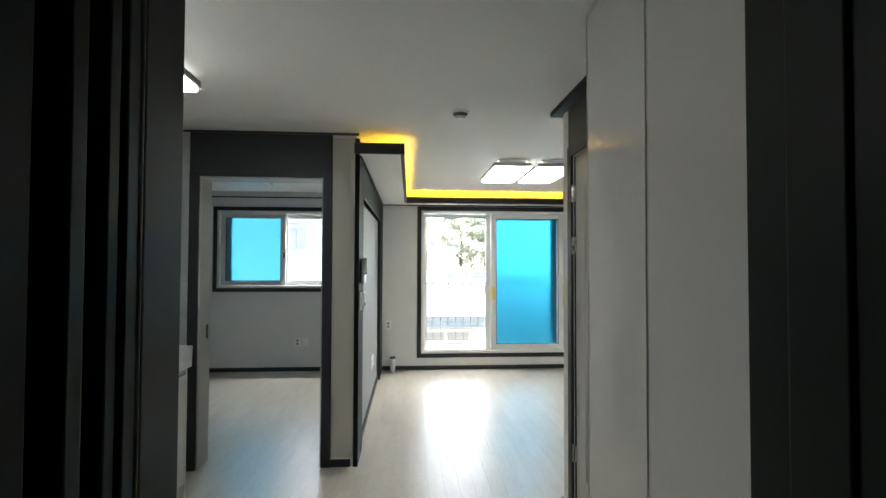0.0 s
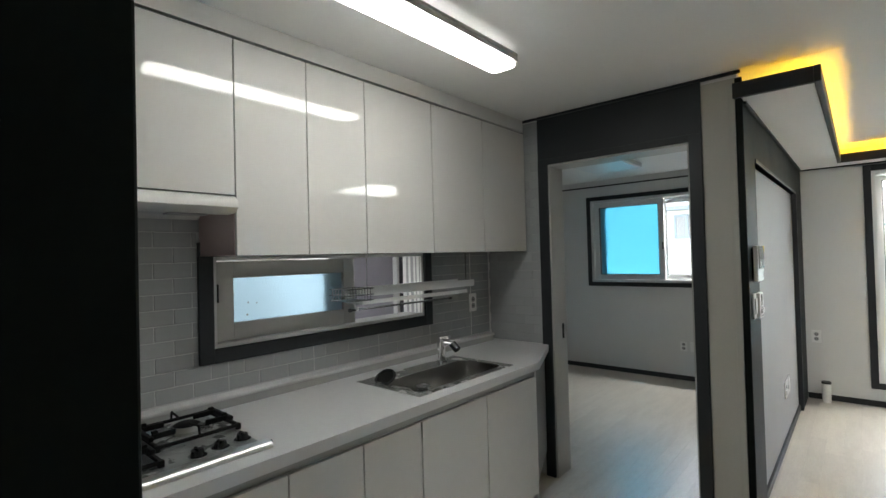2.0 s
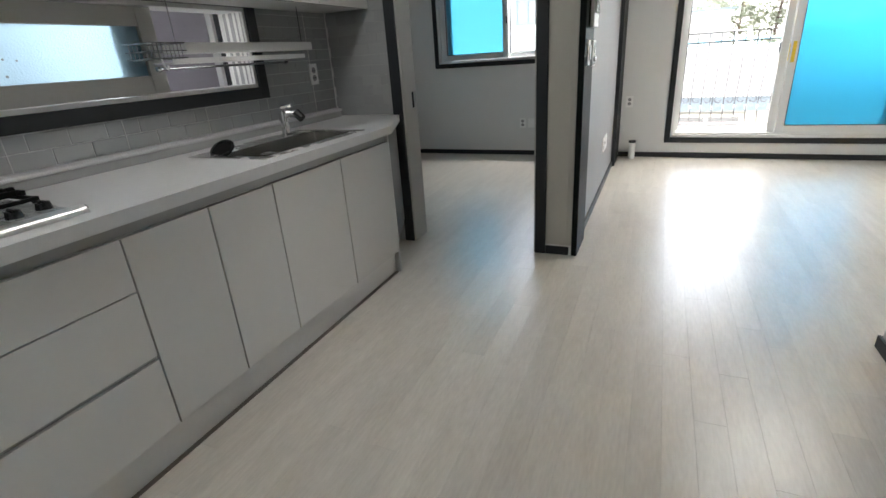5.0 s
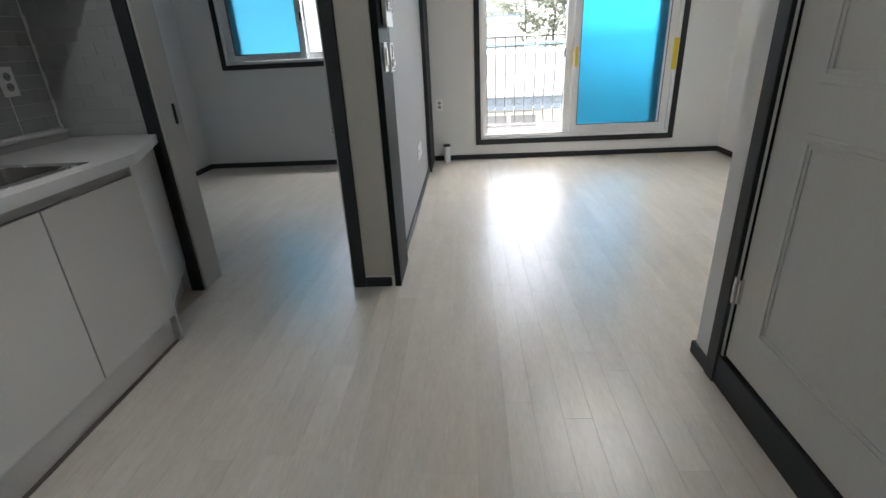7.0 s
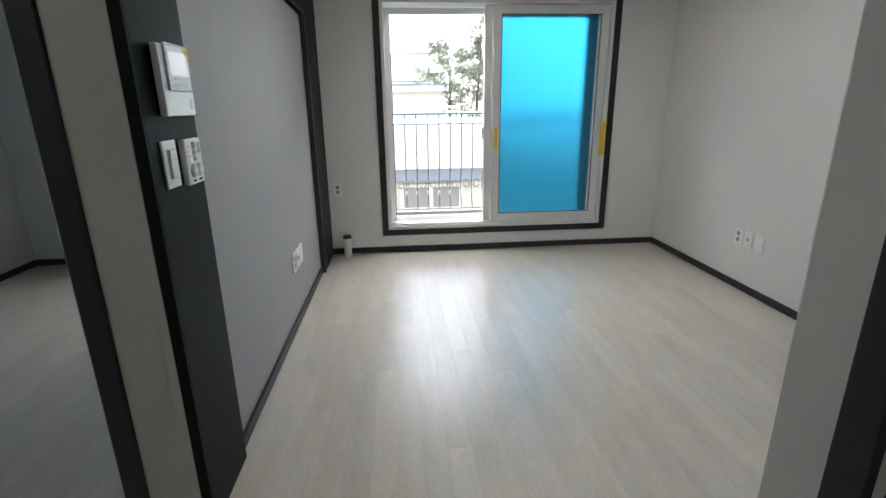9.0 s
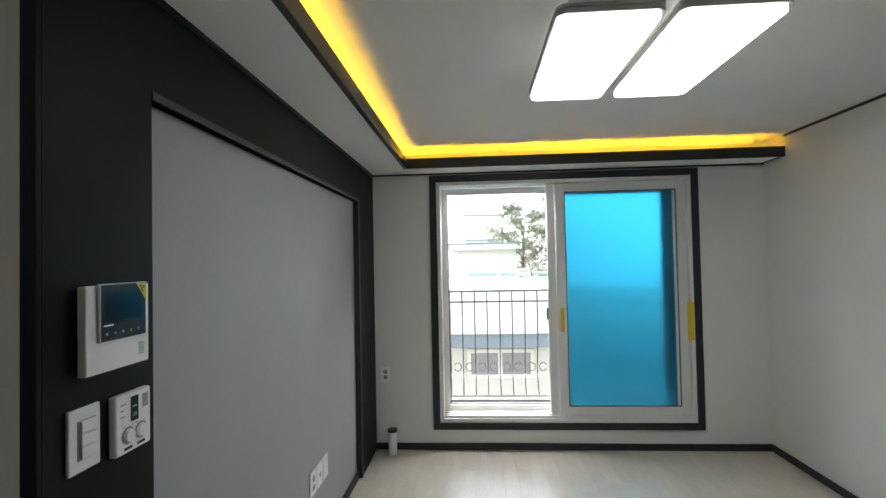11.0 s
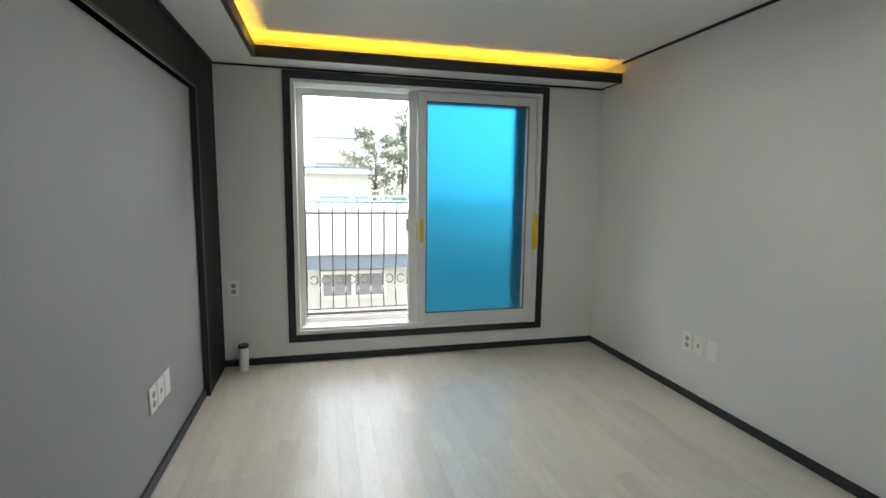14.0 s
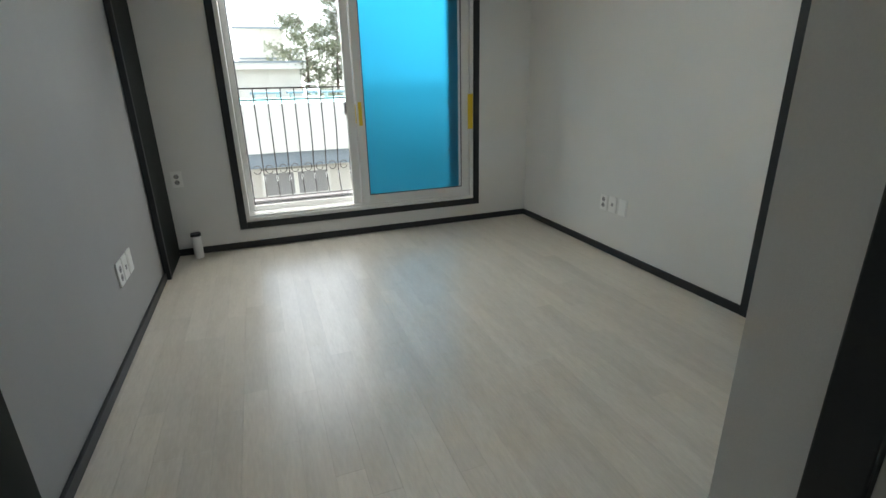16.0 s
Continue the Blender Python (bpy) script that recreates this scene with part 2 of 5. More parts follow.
def cyl(bm, p0, p1, r, segments=16, r2=None):
    p0, p1 = Vector(p0), Vector(p1)
    d = p1 - p0
    m = Matrix.Translation((p0 + p1) / 2) @ d.to_track_quat("Z", "Y").to_matrix().to_4x4()
    bmesh.ops.create_cone(bm, cap_ends=True, segments=segments, radius1=r, radius2=r if r2 is None else r2, depth=d.length, matrix=m)
    return bm


def tube(bm, pts, r, segments=8):
    """A round bar that follows the points."""
    pts = [Vector(p) for p in pts]
    rings = []
    up = Vector((0.13, 0.21, 0.97)).normalized()
    for i, p in enumerate(pts):
        d = (pts[min(i + 1, len(pts) - 1)] - pts[max(i - 1, 0)]).normalized()
        a = d.cross(up)
        if a.length < 0.1:
            a = d.cross(Vector((1, 0, 0)))
        a.normalize()
        b = d.cross(a)
        rings.append([bm.verts.new(p + r * (a * math.cos(k * math.tau / segments) + b * math.sin(k * math.tau / segments))) for k in range(segments)])
    for r0, r1 in zip(rings, rings[1:]):
        for k in range(segments):
            bm.faces.new((r0[k], r0[(k + 1) % segments], r1[(k + 1) % segments], r1[k]))
    bm.faces.new(rings[0][::-1])
    bm.faces.new(rings[-1])
    return bm


def prism(bm, outline, z0, z1):
    """An upright prism on a plan outline."""
    lo = [bm.verts.new((x, y, z0)) for x, y in outline]
    hi = [bm.verts.new((x, y, z1)) for x, y in outline]
    bm.faces.new(lo[::-1])
    bm.faces.new(hi)
    for i in range(len(lo)):
        j = (i + 1) % len(lo)
        bm.faces.new((lo[i], lo[j], hi[j], hi[i]))
    return bm


def rounded(x0, x1, y0, y1, r, n=6):
    pts = []
    for cx, cy, a0 in ((x1 - r, y1 - r, 0), (x0 + r, y1 - r, 90), (x0 + r, y0 + r, 180), (x1 - r, y0 + r, 270)):
        for k in range(n + 1):
            a = radians(a0 + 90 * k / n)
            pts.append((cx + r * math.cos(a), cy + r * math.sin(a)))
    return pts


def part(name, bm, mat, parent=None, label="", smooth=False):
    o = ORIGIN.get(parent.name, Vector()) if parent else Vector()
    bmesh.ops.recalc_face_normals(bm, faces=bm.faces)
    for v in bm.verts:
        v.co -= o
    me = bpy.data.meshes.new(name)
    bm.to_mesh(me)
    bm.free()
    me.materials.append(mat)
    if smooth:
        for p in me.polygons:
            p.use_smooth = True
        me.set_sharp_from_angle(angle=radians(35))
    ob = new(name, me)
    if parent:
        ob.parent = parent
        ORIGIN[ob.name] = o.copy()
    if label:
        tagged(ob, label)
    return ob


def thing(name, at, label, category, group=""):
    e = new(name)
    e.empty_display_size = 0.1
    e.location = at
    ORIGIN[e.name] = Vector(at)
    return tagged(e, label, category, group)


def B(*boxes, bevel=0.0):
    bm = bmesh.new()
    for b in boxes:
        box(bm, *b, bevel=bevel)
    return bm


def structure(name, mat, *boxes, bevel=0.0, label=""):
    ob = part(name, B(*boxes, bevel=bevel), mat)
    return tagged(ob, label, kind="structure")


# ---- shell ----
structure("floor", SUBFLOOR, (XK - 0.16, XR + 3.0, -1.6, YD + 0.001, -0.20, -0.004), (-2.03, XR + 3.0, YD + 0.002, YW + 0.02, -0.20, -0.004), label="thin dark joints under pale oak planks")
structure("ceiling", CEILING, (XK - 0.16, XR + 3.2, -1.6, YD + 0.001, CEIL, CEIL + 0.12), (-2.05, XR + 3.2, YD + 0.002, YW + 0.15, CEIL, CEIL + 0.12), label="plain white papered ceiling")
WW0, WW1, WZ0, WZ1 = 1.228, 3.242, 0.216, 2.163   # opening of the living room window
structure("wall_window", WALLPAPER,
          (XL - 0.05, WW0, YW, YW + 0.24, 0, CEIL), (WW1, XR + 0.13, YW, YW + 0.24, 0, CEIL),
          (WW0, WW1, YW, YW + 0.24, 0, WZ0), (WW0, WW1, YW, YW + 0.24, WZ1, CEIL), label="pale grey papered wall with a wide balcony window")
# wall between living room and bedroom, with a shallow grey recess
RY0, RY1, RZ = 4.48, 6.70, 1.955
structure("wall_west_core", GREY_PAPER, (0.47, XL - 0.035, YD + 0.03, YW, 0, CEIL - 0.002), label="grey papered panel in a shallow dark-framed recess")
structure("wall_west_panel", CHARCOAL_WALL,
          (XL - 0.033, XL, YD - 0.0008, RY0, 0, SOFFIT - 0.001), (XL - 0.033, XL, RY1, YW - 0.001, 0, SOFFIT - 0.001),
          (XL - 0.033, XL, RY0, RY1, RZ, SOFFIT - 0.001), label="dark charcoal wall film round the grey recess")
structure("trim_recess", CHARCOAL,
          (XL - 0.032, XL + 0.005, RY0, RY1 - 0.03, RZ, RZ + 0.022), (XL - 0.032, XL + 0.005, RY1 - 0.03, RY1 + 0.005, 0, RZ + 0.022), bevel=0.002,
          label="dark moulding along the recess")
structure("wall_east", WALLPAPER,
          (XR, XR + 0.13, 4.73, YW - 0.001, 0, CEIL), (XR, XR + 0.13, 3.63, 4.73, 2.09, CEIL), (XR, XR + 0.13, 3.51, 3.63, 0, CEIL), label="pale papered wall")
structure("wall_south", WALLPAPER, (XB + 0.12, XR + 3.0, 3.39, 3.508, 0, CEIL), label="pale papered wall")
# kitchen wall with window opening
KY0, KY1, KZ0, KZ1 = 2.172, 3.459, 1.112, 1.498
structure("wall_kitchen", GROUT,
          (XK - 0.16, XK - 0.0012, YK - 0.1, KY0, 0, CEIL), (XK - 0.16, XK - 0.0012, KY1, YD, 0, CEIL),
          (XK - 0.16, XK - 0.0012, KY0, KY1, 0, KZ0), (XK - 0.16, XK - 0.0012, KY0, KY1, KZ1, CEIL), label="pale grout behind grey tiles")
# doorway wall to the bedroom
DX0, DX1, DZ = -0.405, 0.436, 2.053
DT = 0.165
structure("wall_end", WALL_END, (DX1 + 0.0755, 0.671, YD - 0.004, YD - 0.0005, BH0, CEIL - 0.031), label="beige-grey filmed wall end beside the doorway")
structure("wall_doorway", WALLPAPER,
          (-2.05, DX0 - 0.02, YD, YD + DT, 0, CEIL), (DX1 + 0.02, 0.68, YD, YD + DT, 0, CEIL),
          (DX0 - 0.02, DX1 + 0.02, YD, YD + DT, DZ + 0.02, CEIL), label="pale wall end beside the doorway")
structure("wall_header", CHARCOAL, (DX0 - 0.08, DX1 + 0.075, YD - 0.012, YD - 0.001, DZ + 0.025, CEIL - 0.001), label="dark charcoal panel above the doorway")
structure("door_lining", BEIGE, (DX0 - 0.02, DX0, YD - 0.004, YD + DT + 0.01, 0, DZ), (DX1, DX1 + 0.02, YD - 0.004, YD + DT + 0.01, 0, DZ),
          (DX0 - 0.02, DX1 + 0.02, YD - 0.004, YD + DT + 0.01, DZ, DZ + 0.02), label="beige lining of the doorway")
structure("door_casing", CHARCOAL, (DX0 - 0.08, DX0 - 0.012, YD - 0.018, YD - 0.001, 0, DZ + 0.05), (DX1 + 0.01, DX1 + 0.075, YD - 0.018, YD - 0.001, 0, DZ + 0.05),
          (DX0 - 0.012, DX1 + 0.01, YD - 0.018, YD - 0.001, DZ + 0.012, DZ + 0.05), bevel=0.003, label="dark doorway casing")
structure("corner_trim", CHARCOAL_WALL, (0.672, XL, YD - 0.014, YD - 0.001, 0, SOFFIT + 0.12), bevel=0.002, label="dark corner trim of the wall end")
structure("corner_bead", WALL_END, (0.640, 0.6705, YD - 0.010, YD - 0.0042, BH0, SOFFIT + 0.1), bevel=0.0028, label="raised filmed corner bead")
# bedroom
structure("wall_bedroom_west", WALLPAPER, (-2.03, -1.9, YD + DT, YW, 0, CEIL), label="pale papered wall")
BW0, BW1, BZ0, BZ1 = -1.47, 0.32, 1.103, 2.133
structure("wall_bedroom_window", WALLPAPER,
          (-2.03, BW0, YW, YW + 0.24, 0, CEIL), (BW1, XL - 0.05, YW, YW + 0.24, 0, CEIL),
          (BW0, BW1, YW, YW + 0.24, 0, BZ0), (BW0, BW1, YW, YW + 0.24, BZ1, CEIL), label="pale papered wall with a window")
# hall, bathroom side
structure("wall_bathroom", WALLPAPER, (XB, XB + 0.12, 3.37, 3.51, 0, CEIL), (XB, XB + 0.12, 2.45, 3.37, 2.10, CEIL), (XB, XB + 0.12, 2.39, 2.45, 0, CEIL), label="pale papered wall end by the bathroom door")
structure("bathroom_header", CHARCOAL, (XB - 0.011, XB - 0.001, 2.39, 3.385, 2.13, CEIL - 0.031), label="dark panel above the bathroom door")
structure("bathroom_casing", CHARCOAL, (XB - 0.018, XB - 0.001, 3.325, 3.388, 0, 2.128), (XB - 0.018, XB - 0.001, 2.43, 2.49, 0, 2.128), (XB - 0.018, XB - 0.001, 2.49, 3.325, 2.07, 2.128),
          (XB - 0.010, XB + 0.03, 2.49, 3.325, 0, 0.125), bevel=0.003, label="dark bathroom door casing with a raised threshold")
# entrance
structure("wall_entry_left", WALLPAPER, (XK - 0.2, 0.60, 1.25, YK, 0, CEIL), label="plain wall end")
structure("entry_frame", STEEL_DARK, (0.602, 0.722, 1.309, 1.415, 0, CEIL), (0.56, 0.718, 1.277, 1.3065, 0, CEIL), (0.56, 0.700, 1.270, 1.2765, 0, CEIL), (0.56, 0.714, 1.246, 1.2695, 0, CEIL),
          (0.54, 0.670, 1.214, 1.2455, 0, CEIL), (0.54, 0.712, 1.186, 1.2135, 0, CEIL), (0.54, 0.660, 1.152, 1.1855, 0, CEIL), (0.52, 0.700, 0.1, 1.1515, 0, CEIL),
          bevel=0.003, label="dark steel entrance frame with stepped mouldings")
structure("frame_seam", ALU, (0.713, 0.7205, 1.3072, 1.3083, 0, CEIL - 0.001), label="thin pale seam in the dark entrance frame")
structure("entry_frame_right", STEEL_DARK, (1.708, 2.05, 1.412, 1.528, 0, CEIL), (1.690, 2.05, 1.30, 1.411, 0, CEIL), (1.700, 1.98, 1.12, 1.298, 0, CEIL), (1.690, 1.98, 1.05, 1.118, 0, CEIL), (1.705, 1.98, 0.1, 1.048, 0, CEIL), bevel=0.003, label="dark steel entrance frame")
structure("wall_entry_back", STEEL_DARK, (0.3, 2.2, -1.6, -1.5, 0, CEIL), (0.3, 0.52, -1.5, 0.8, 0, CEIL), (1.98, 2.2, -1.5, 1.42, 0, CEIL), label="dark entrance wall")
structure("wall_closet_back", WALLPAPER, (2.06, 2.16, 1.42, 2.389, 0, CEIL), label="plain wall")
# unseen overhang; its depth sets how much sun reaches the living room floor
structure("eave", WHITE_RENDER, (-3.5, 8.0, YW + 0.24, YW + 0.79, 2.42, 2.56), label="unseen concrete eave over the windows, sized to trim the sun")
structure("wall_outer_face", RENDER_WALL, (-3.5, -2.031, YW + 0.1, YW + 0.24, -3.0, 2.42), (-2.03, 6.84, YW + 0.03, YW + 0.24, -3.0, -0.001), label="rendered outer wall")
structure("wall_room_east", WALLPAPER, (6.72, 6.84, 3.3, 5.1, 0, CEIL), (6.72, 6.84, 6.25, YW + 0.2, 0, CEIL), (6.72, 6.84, 5.1, 6.25, 0, 0.96), (6.72, 6.84, 5.1, 6.25, 2.1, CEIL), label="pale papered wall of the side room")
structure("wall_room_north", WALLPAPER, (XR + 0.13, 6.84, YW, YW + 0.2, 0, CEIL), label="pale papered wall of the side room")
structure("opening_lining", BEIGE, (XR - 0.003, XR + 0.135, 4.708, 4.73, 0, 2.09), (XR - 0.003, XR + 0.135, 3.63, 3.652, 0, 2.09), (XR - 0.003, XR + 0.135, 3.652, 4.708, 2.068, 2.09), label="beige lining of the side room doorway")
structure("opening_casing", CHARCOAL, (XR - 0.016, XR - 0.001, 4.722, 4.785, 0, 2.13), (XR - 0.016, XR - 0.001, 3.575, 3.64, 0, 2.13), (XR - 0.016, XR - 0.001, 3.64, 4.722, 2.078, 2.13), bevel=0.003, label="dark casing of the side room doorway")
structure("wall_bathroom_back", WALLPAPER, (XB + 0.14, XB + 0.2, 2.39, 3.389, 0, CEIL), label="plain wall")

# ceiling trims, soffit and cove
FX = 1.0
structure("soffit", CEILING, (XL, FX, YD + 0.02, YW - 0.001, SOFFIT, SOFFIT + 0.02), (FX, XR - 0.02, 6.95, YW - 0.001, SOFFIT, SOFFIT + 0.02), label="white lowered ceiling border")
structure("cove_fascia", CHARCOAL, (FX, FX + 0.028, YD - 0.10, 6.922, SOFFIT - 0.006, SOFFIT + 0.07), (FX, XR - 0.001, 6.922, 6.95, SOFFIT - 0.006, SOFFIT + 0.07),
          (XL - 0.03, FX, YD - 0.10, YD - 0.072, SOFFIT - 0.006, SOFFIT + 0.07), (XR - 0.02, XR - 0.001, 6.95, YW - 0.001, SOFFIT - 0.006, SOFFIT + 0.02), bevel=0.003, label="dark fascia hiding an amber light strip")
structure("soffit_end", CEILING, (XL + 0.002, FX, YD - 0.07, YD + 0.018, SOFFIT, SOFFIT + 0.02), label="white lowered ceiling border")
structure("led_strip", LED, (FX - 0.06, FX - 0.045, YD + 0.1, 6.99, SOFFIT + 0.021, SOFFIT + 0.029), (FX - 0.04, XR - 0.1, 6.985, 7.0, SOFFIT + 0.021, SOFFIT + 0.029), label="amber glowing light strip")
structure("crown_trim", CHARCOAL,
          (DX0 - 0.2, 0.70, YD - 0.03, YD - 0.013, CEIL - 0.016, CEIL - 0.001),
          (XR - 0.014, XR - 0.001, 3.52, 6.92, CEIL - 0.016, CEIL - 0.001),
          (XL, XL + 0.012, YD + 0.02, YW - 0.013, SOFFIT - 0.015, SOFFIT - 0.001), (XL, XR, YW - 0.012, YW - 0.001, SOFFIT - 0.013, SOFFIT - 0.001),
          (XB - 0.065, XB - 0.001, 2.39, 3.56, CEIL - 0.03, CEIL - 0.001), (XB, XR, 3.511, 3.56, CEIL - 0.03, CEIL - 0.001),
          (-1.899, 0.47, YW - 0.014, YW - 0.001, CEIL - 0.085, CEIL - 0.070), (-1.899, -1.885, YD + DT, YW - 0.015, CEIL - 0.085, CEIL - 0.070), label="thin dark ceiling moulding")
BH = 0.054
structure("baseboard", CHARCOAL,
          (XL - 0.034, XL - 0.018, RY0, RY1 - 0.03, 0, BH), (XL + 0.002, XR - 0.001, YW - 0.014, YW - 0.001, 0, BH), (XR - 0.014, XR - 0.001, 4.786, YW - 0.015, 0, BH),
          (-1.899, 0.469, YW - 0.014, YW - 0.001, 0, BH), (-1.899, -1.886, YD + DT + 0.01, YW - 0.015, 0, BH), (0.456, 0.469, YD + DT + 0.01, YW - 0.015, 0, BH),
          (DX1 + 0.076, 0.654, YD - 0.014, YD - 0.001, 0, BH), (XB - 0.014, XB - 0.001, 3.389, 3.523, 0, BH), (XB, XR - 0.002, 3.509, 3.522, 0, BH),
          (XR + 0.131, 6.719, YW - 0.014, YW - 0.001, 0, BH), (6.706, 6.719, 3.52, YW - 0.015, 0, BH), bevel=0.003, label="dark charcoal baseboard")


# ---- windows ----
def frame_boxes(x0, x1, y0, y1, z0, z1, w):
    """Four bars of a frame that lies in a plane of constant y."""
    return ((x0, x0 + w, y0, y1, z0, z1), (x1 - w, x1, y0, y1, z0, z1), (x0 + w, x1 - w, y0, y1, z0, z0 + w), (x0 + w, x1 - w, y0, y1, z1 - w, z1))


def sash(name, parent, x0, x1, y, z0, z1, w, mat, label, bare=0):
    """A sash; bare is the width of glass left without film, on the +x side (or -x side if negative)."""
    s = part(name, B(*frame_boxes(x0, x1, y, y + 0.035, z0, z1, w), bevel=0.003), PVC, parent, label)
    a, b = x0 + w - min(bare, 0), x1 - w - max(bare, 0)
    p = part("pane", B((a, b, y + 0.014, y + 0.020, z0 + w, z1 - w)), mat, s)
    if bare:
        q = part("pane", B((b + 0.0005, x1 - w, y + 0.014, y + 0.020, z0 + w, z1 - w) if bare > 0 else (x0 + w, a - 0.0005, y + 0.014, y + 0.020, z0 + w, z1 - w)), CLEAR, s, "strip of bare glass beside the film")
        q.visible_shadow = False
    part("gasket", B(*frame_boxes(x0 + w, x1 - w, y + 0.006, y + 0.0138, z0 + w, z1 - w, 0.008)), GASKET, s)
    p.visible_shadow = mat is not CLEAR
    return s


def big_window():
    w = tagged(thing("window_1", ((WW0 + WW1) / 2, YW, WZ0), "", ""), "white plastic sliding balcony window, half open, with a blue filmed pane", kind="structure")
    x0, x1, z0, z1 = WW0, WW1, WZ0, WZ1
    part("window_casing", B(*frame_boxes(x0 - 0.055, x1 + 0.055, YW - 0.018, YW - 0.001, z0 - 0.055, z1 + 0.05, 0.055), bevel=0.003), CHARCOAL, w, "dark charcoal window casing")
    part("window_frame", B(*frame_boxes(x0, x1, YW - 0.008, YW + 0.22, z0, z1, 0.03), bevel=0.002), PVC, w)
    xm = (x0 + x1) / 2 - 0.01
    part("window_rail", B(*[(x0 + 0.03, x1 - 0.03, YW + y, YW + y + 0.006, z0 + 0.03, z0 + 0.048) for y in (0.015, 0.024, 0.068, 0.077, 0.122, 0.168, 0.215)]), PVC, w)
    part("outer_stile", B((x1 - 0.182, x1 - 0.105, YW + 0.147, YW + 0.165, z0 + 0.03, z1 - 0.035), bevel=0.003), PVC, w, "shaded outer stile behind the film")
    # flat grey strips between the rails paint the shade of the track grooves
    for y in (0.030, 0.083, 0.128, 0.176):
        part("groove_shade_strip", B((x0 + 0.031, x1 - 0.031, YW + y, YW + y + 0.034, z0 + 0.0304, z0 + 0.0316)), GREY_PLASTIC, w, "grey strip coloured as the shade in a track groove")
    s = sash("sash", w, xm - 0.03, x1 - 0.03, YW + 0.03, z0 + 0.045, z1 - 0.035, 0.068, BLUE, "white sash with a blue protective film", 0.028)
    sash("sash", w, xm - 0.026, x1 - 0.05, YW + 0.11, z0 + 0.045, z1 - 0.035, 0.075, CLEAR, "outer white sash with clear glass")
    sash("sash", w, x0 + 0.03, xm + 0.03, YW + 0.175, z0 + 0.045, z1 - 0.035, 0.045, CLEAR, "white sash with clear glass")
    part("jamb_post", B((xm - 0.098, xm - 0.034, YW + 0.075, YW + 0.12, z0 + 0.045, z1 - 0.035), bevel=0.003), PVC, w)
    part("latch", B((xm - 0.115, xm - 0.099, YW + 0.085, YW + 0.105, 1.02, 1.12), bevel=0.003), GREY_PLASTIC, w)
    part("tape", B((xm - 0.012, xm + 0.018, YW + 0.0285, YW + 0.0295, 0.93, 1.12), (xm - 0.034, xm - 0.0312, YW + 0.03, YW + 0.06, 0.95, 1.10)), YELLOW, w, "strip of yellow tape")
    part("tape", B((x1 - 0.055, x1 - 0.005, YW - 0.0095, YW - 0.0085, 0.86, 1.16)), YELLOW, w, "strip of yellow tape")
    return w


big_window()


def bedroom_window():
    w = tagged(thing("window_2", ((BW0 + BW1) / 2, YW, BZ0), "", ""), "white plastic sliding bedroom window with a blue filmed pane", kind="structure")
    x0, x1, z0, z1 = BW0, BW1, BZ0, BZ1
    part("window_casing", B(*frame_boxes(x0 - 0.05, x1 + 0.05, YW - 0.018, YW - 0.001, z0 - 0.05, z1 + 0.05, 0.05), bevel=0.003), CHARCOAL, w, "dark charcoal window casing")
    part("window_frame", B(*frame_boxes(x0, x1, YW - 0.008, YW + 0.22, z0, z1, 0.03), bevel=0.002), PVC, w)
    xm = (x0 + x1) / 2 - 0.05
    sash("sash", w, x0 + 0.03, xm + 0.03, YW + 0.04, z0 + 0.032, z1 - 0.032, 0.06, BLUE_BRIGHTENED, "white sash with a blue protective film, tint lightened as brighter light", -0.018)
    sash("sash", w, xm - 0.03, x1 - 0.03, YW + 0.16, z0 + 0.032, z1 - 0.032, 0.05, CLEAR, "white sash with clear glass")
    # white stile coloured grey to hold its shade behind the film
    part("outer_stile", B((x0 + 0.03, x0 + 0.16, YW + 0.077, YW + 0.12, z0 + 0.03, z1 - 0.03), bevel=0.003), GREY_PLASTIC, w, "shaded outer stile behind the film")
    part("handle", B((xm + 0.005, xm + 0.02, YW + 0.03, YW + 0.04, 1.50, 1.58), bevel=0.003), BLACK, w)
    return w


bedroom_window()


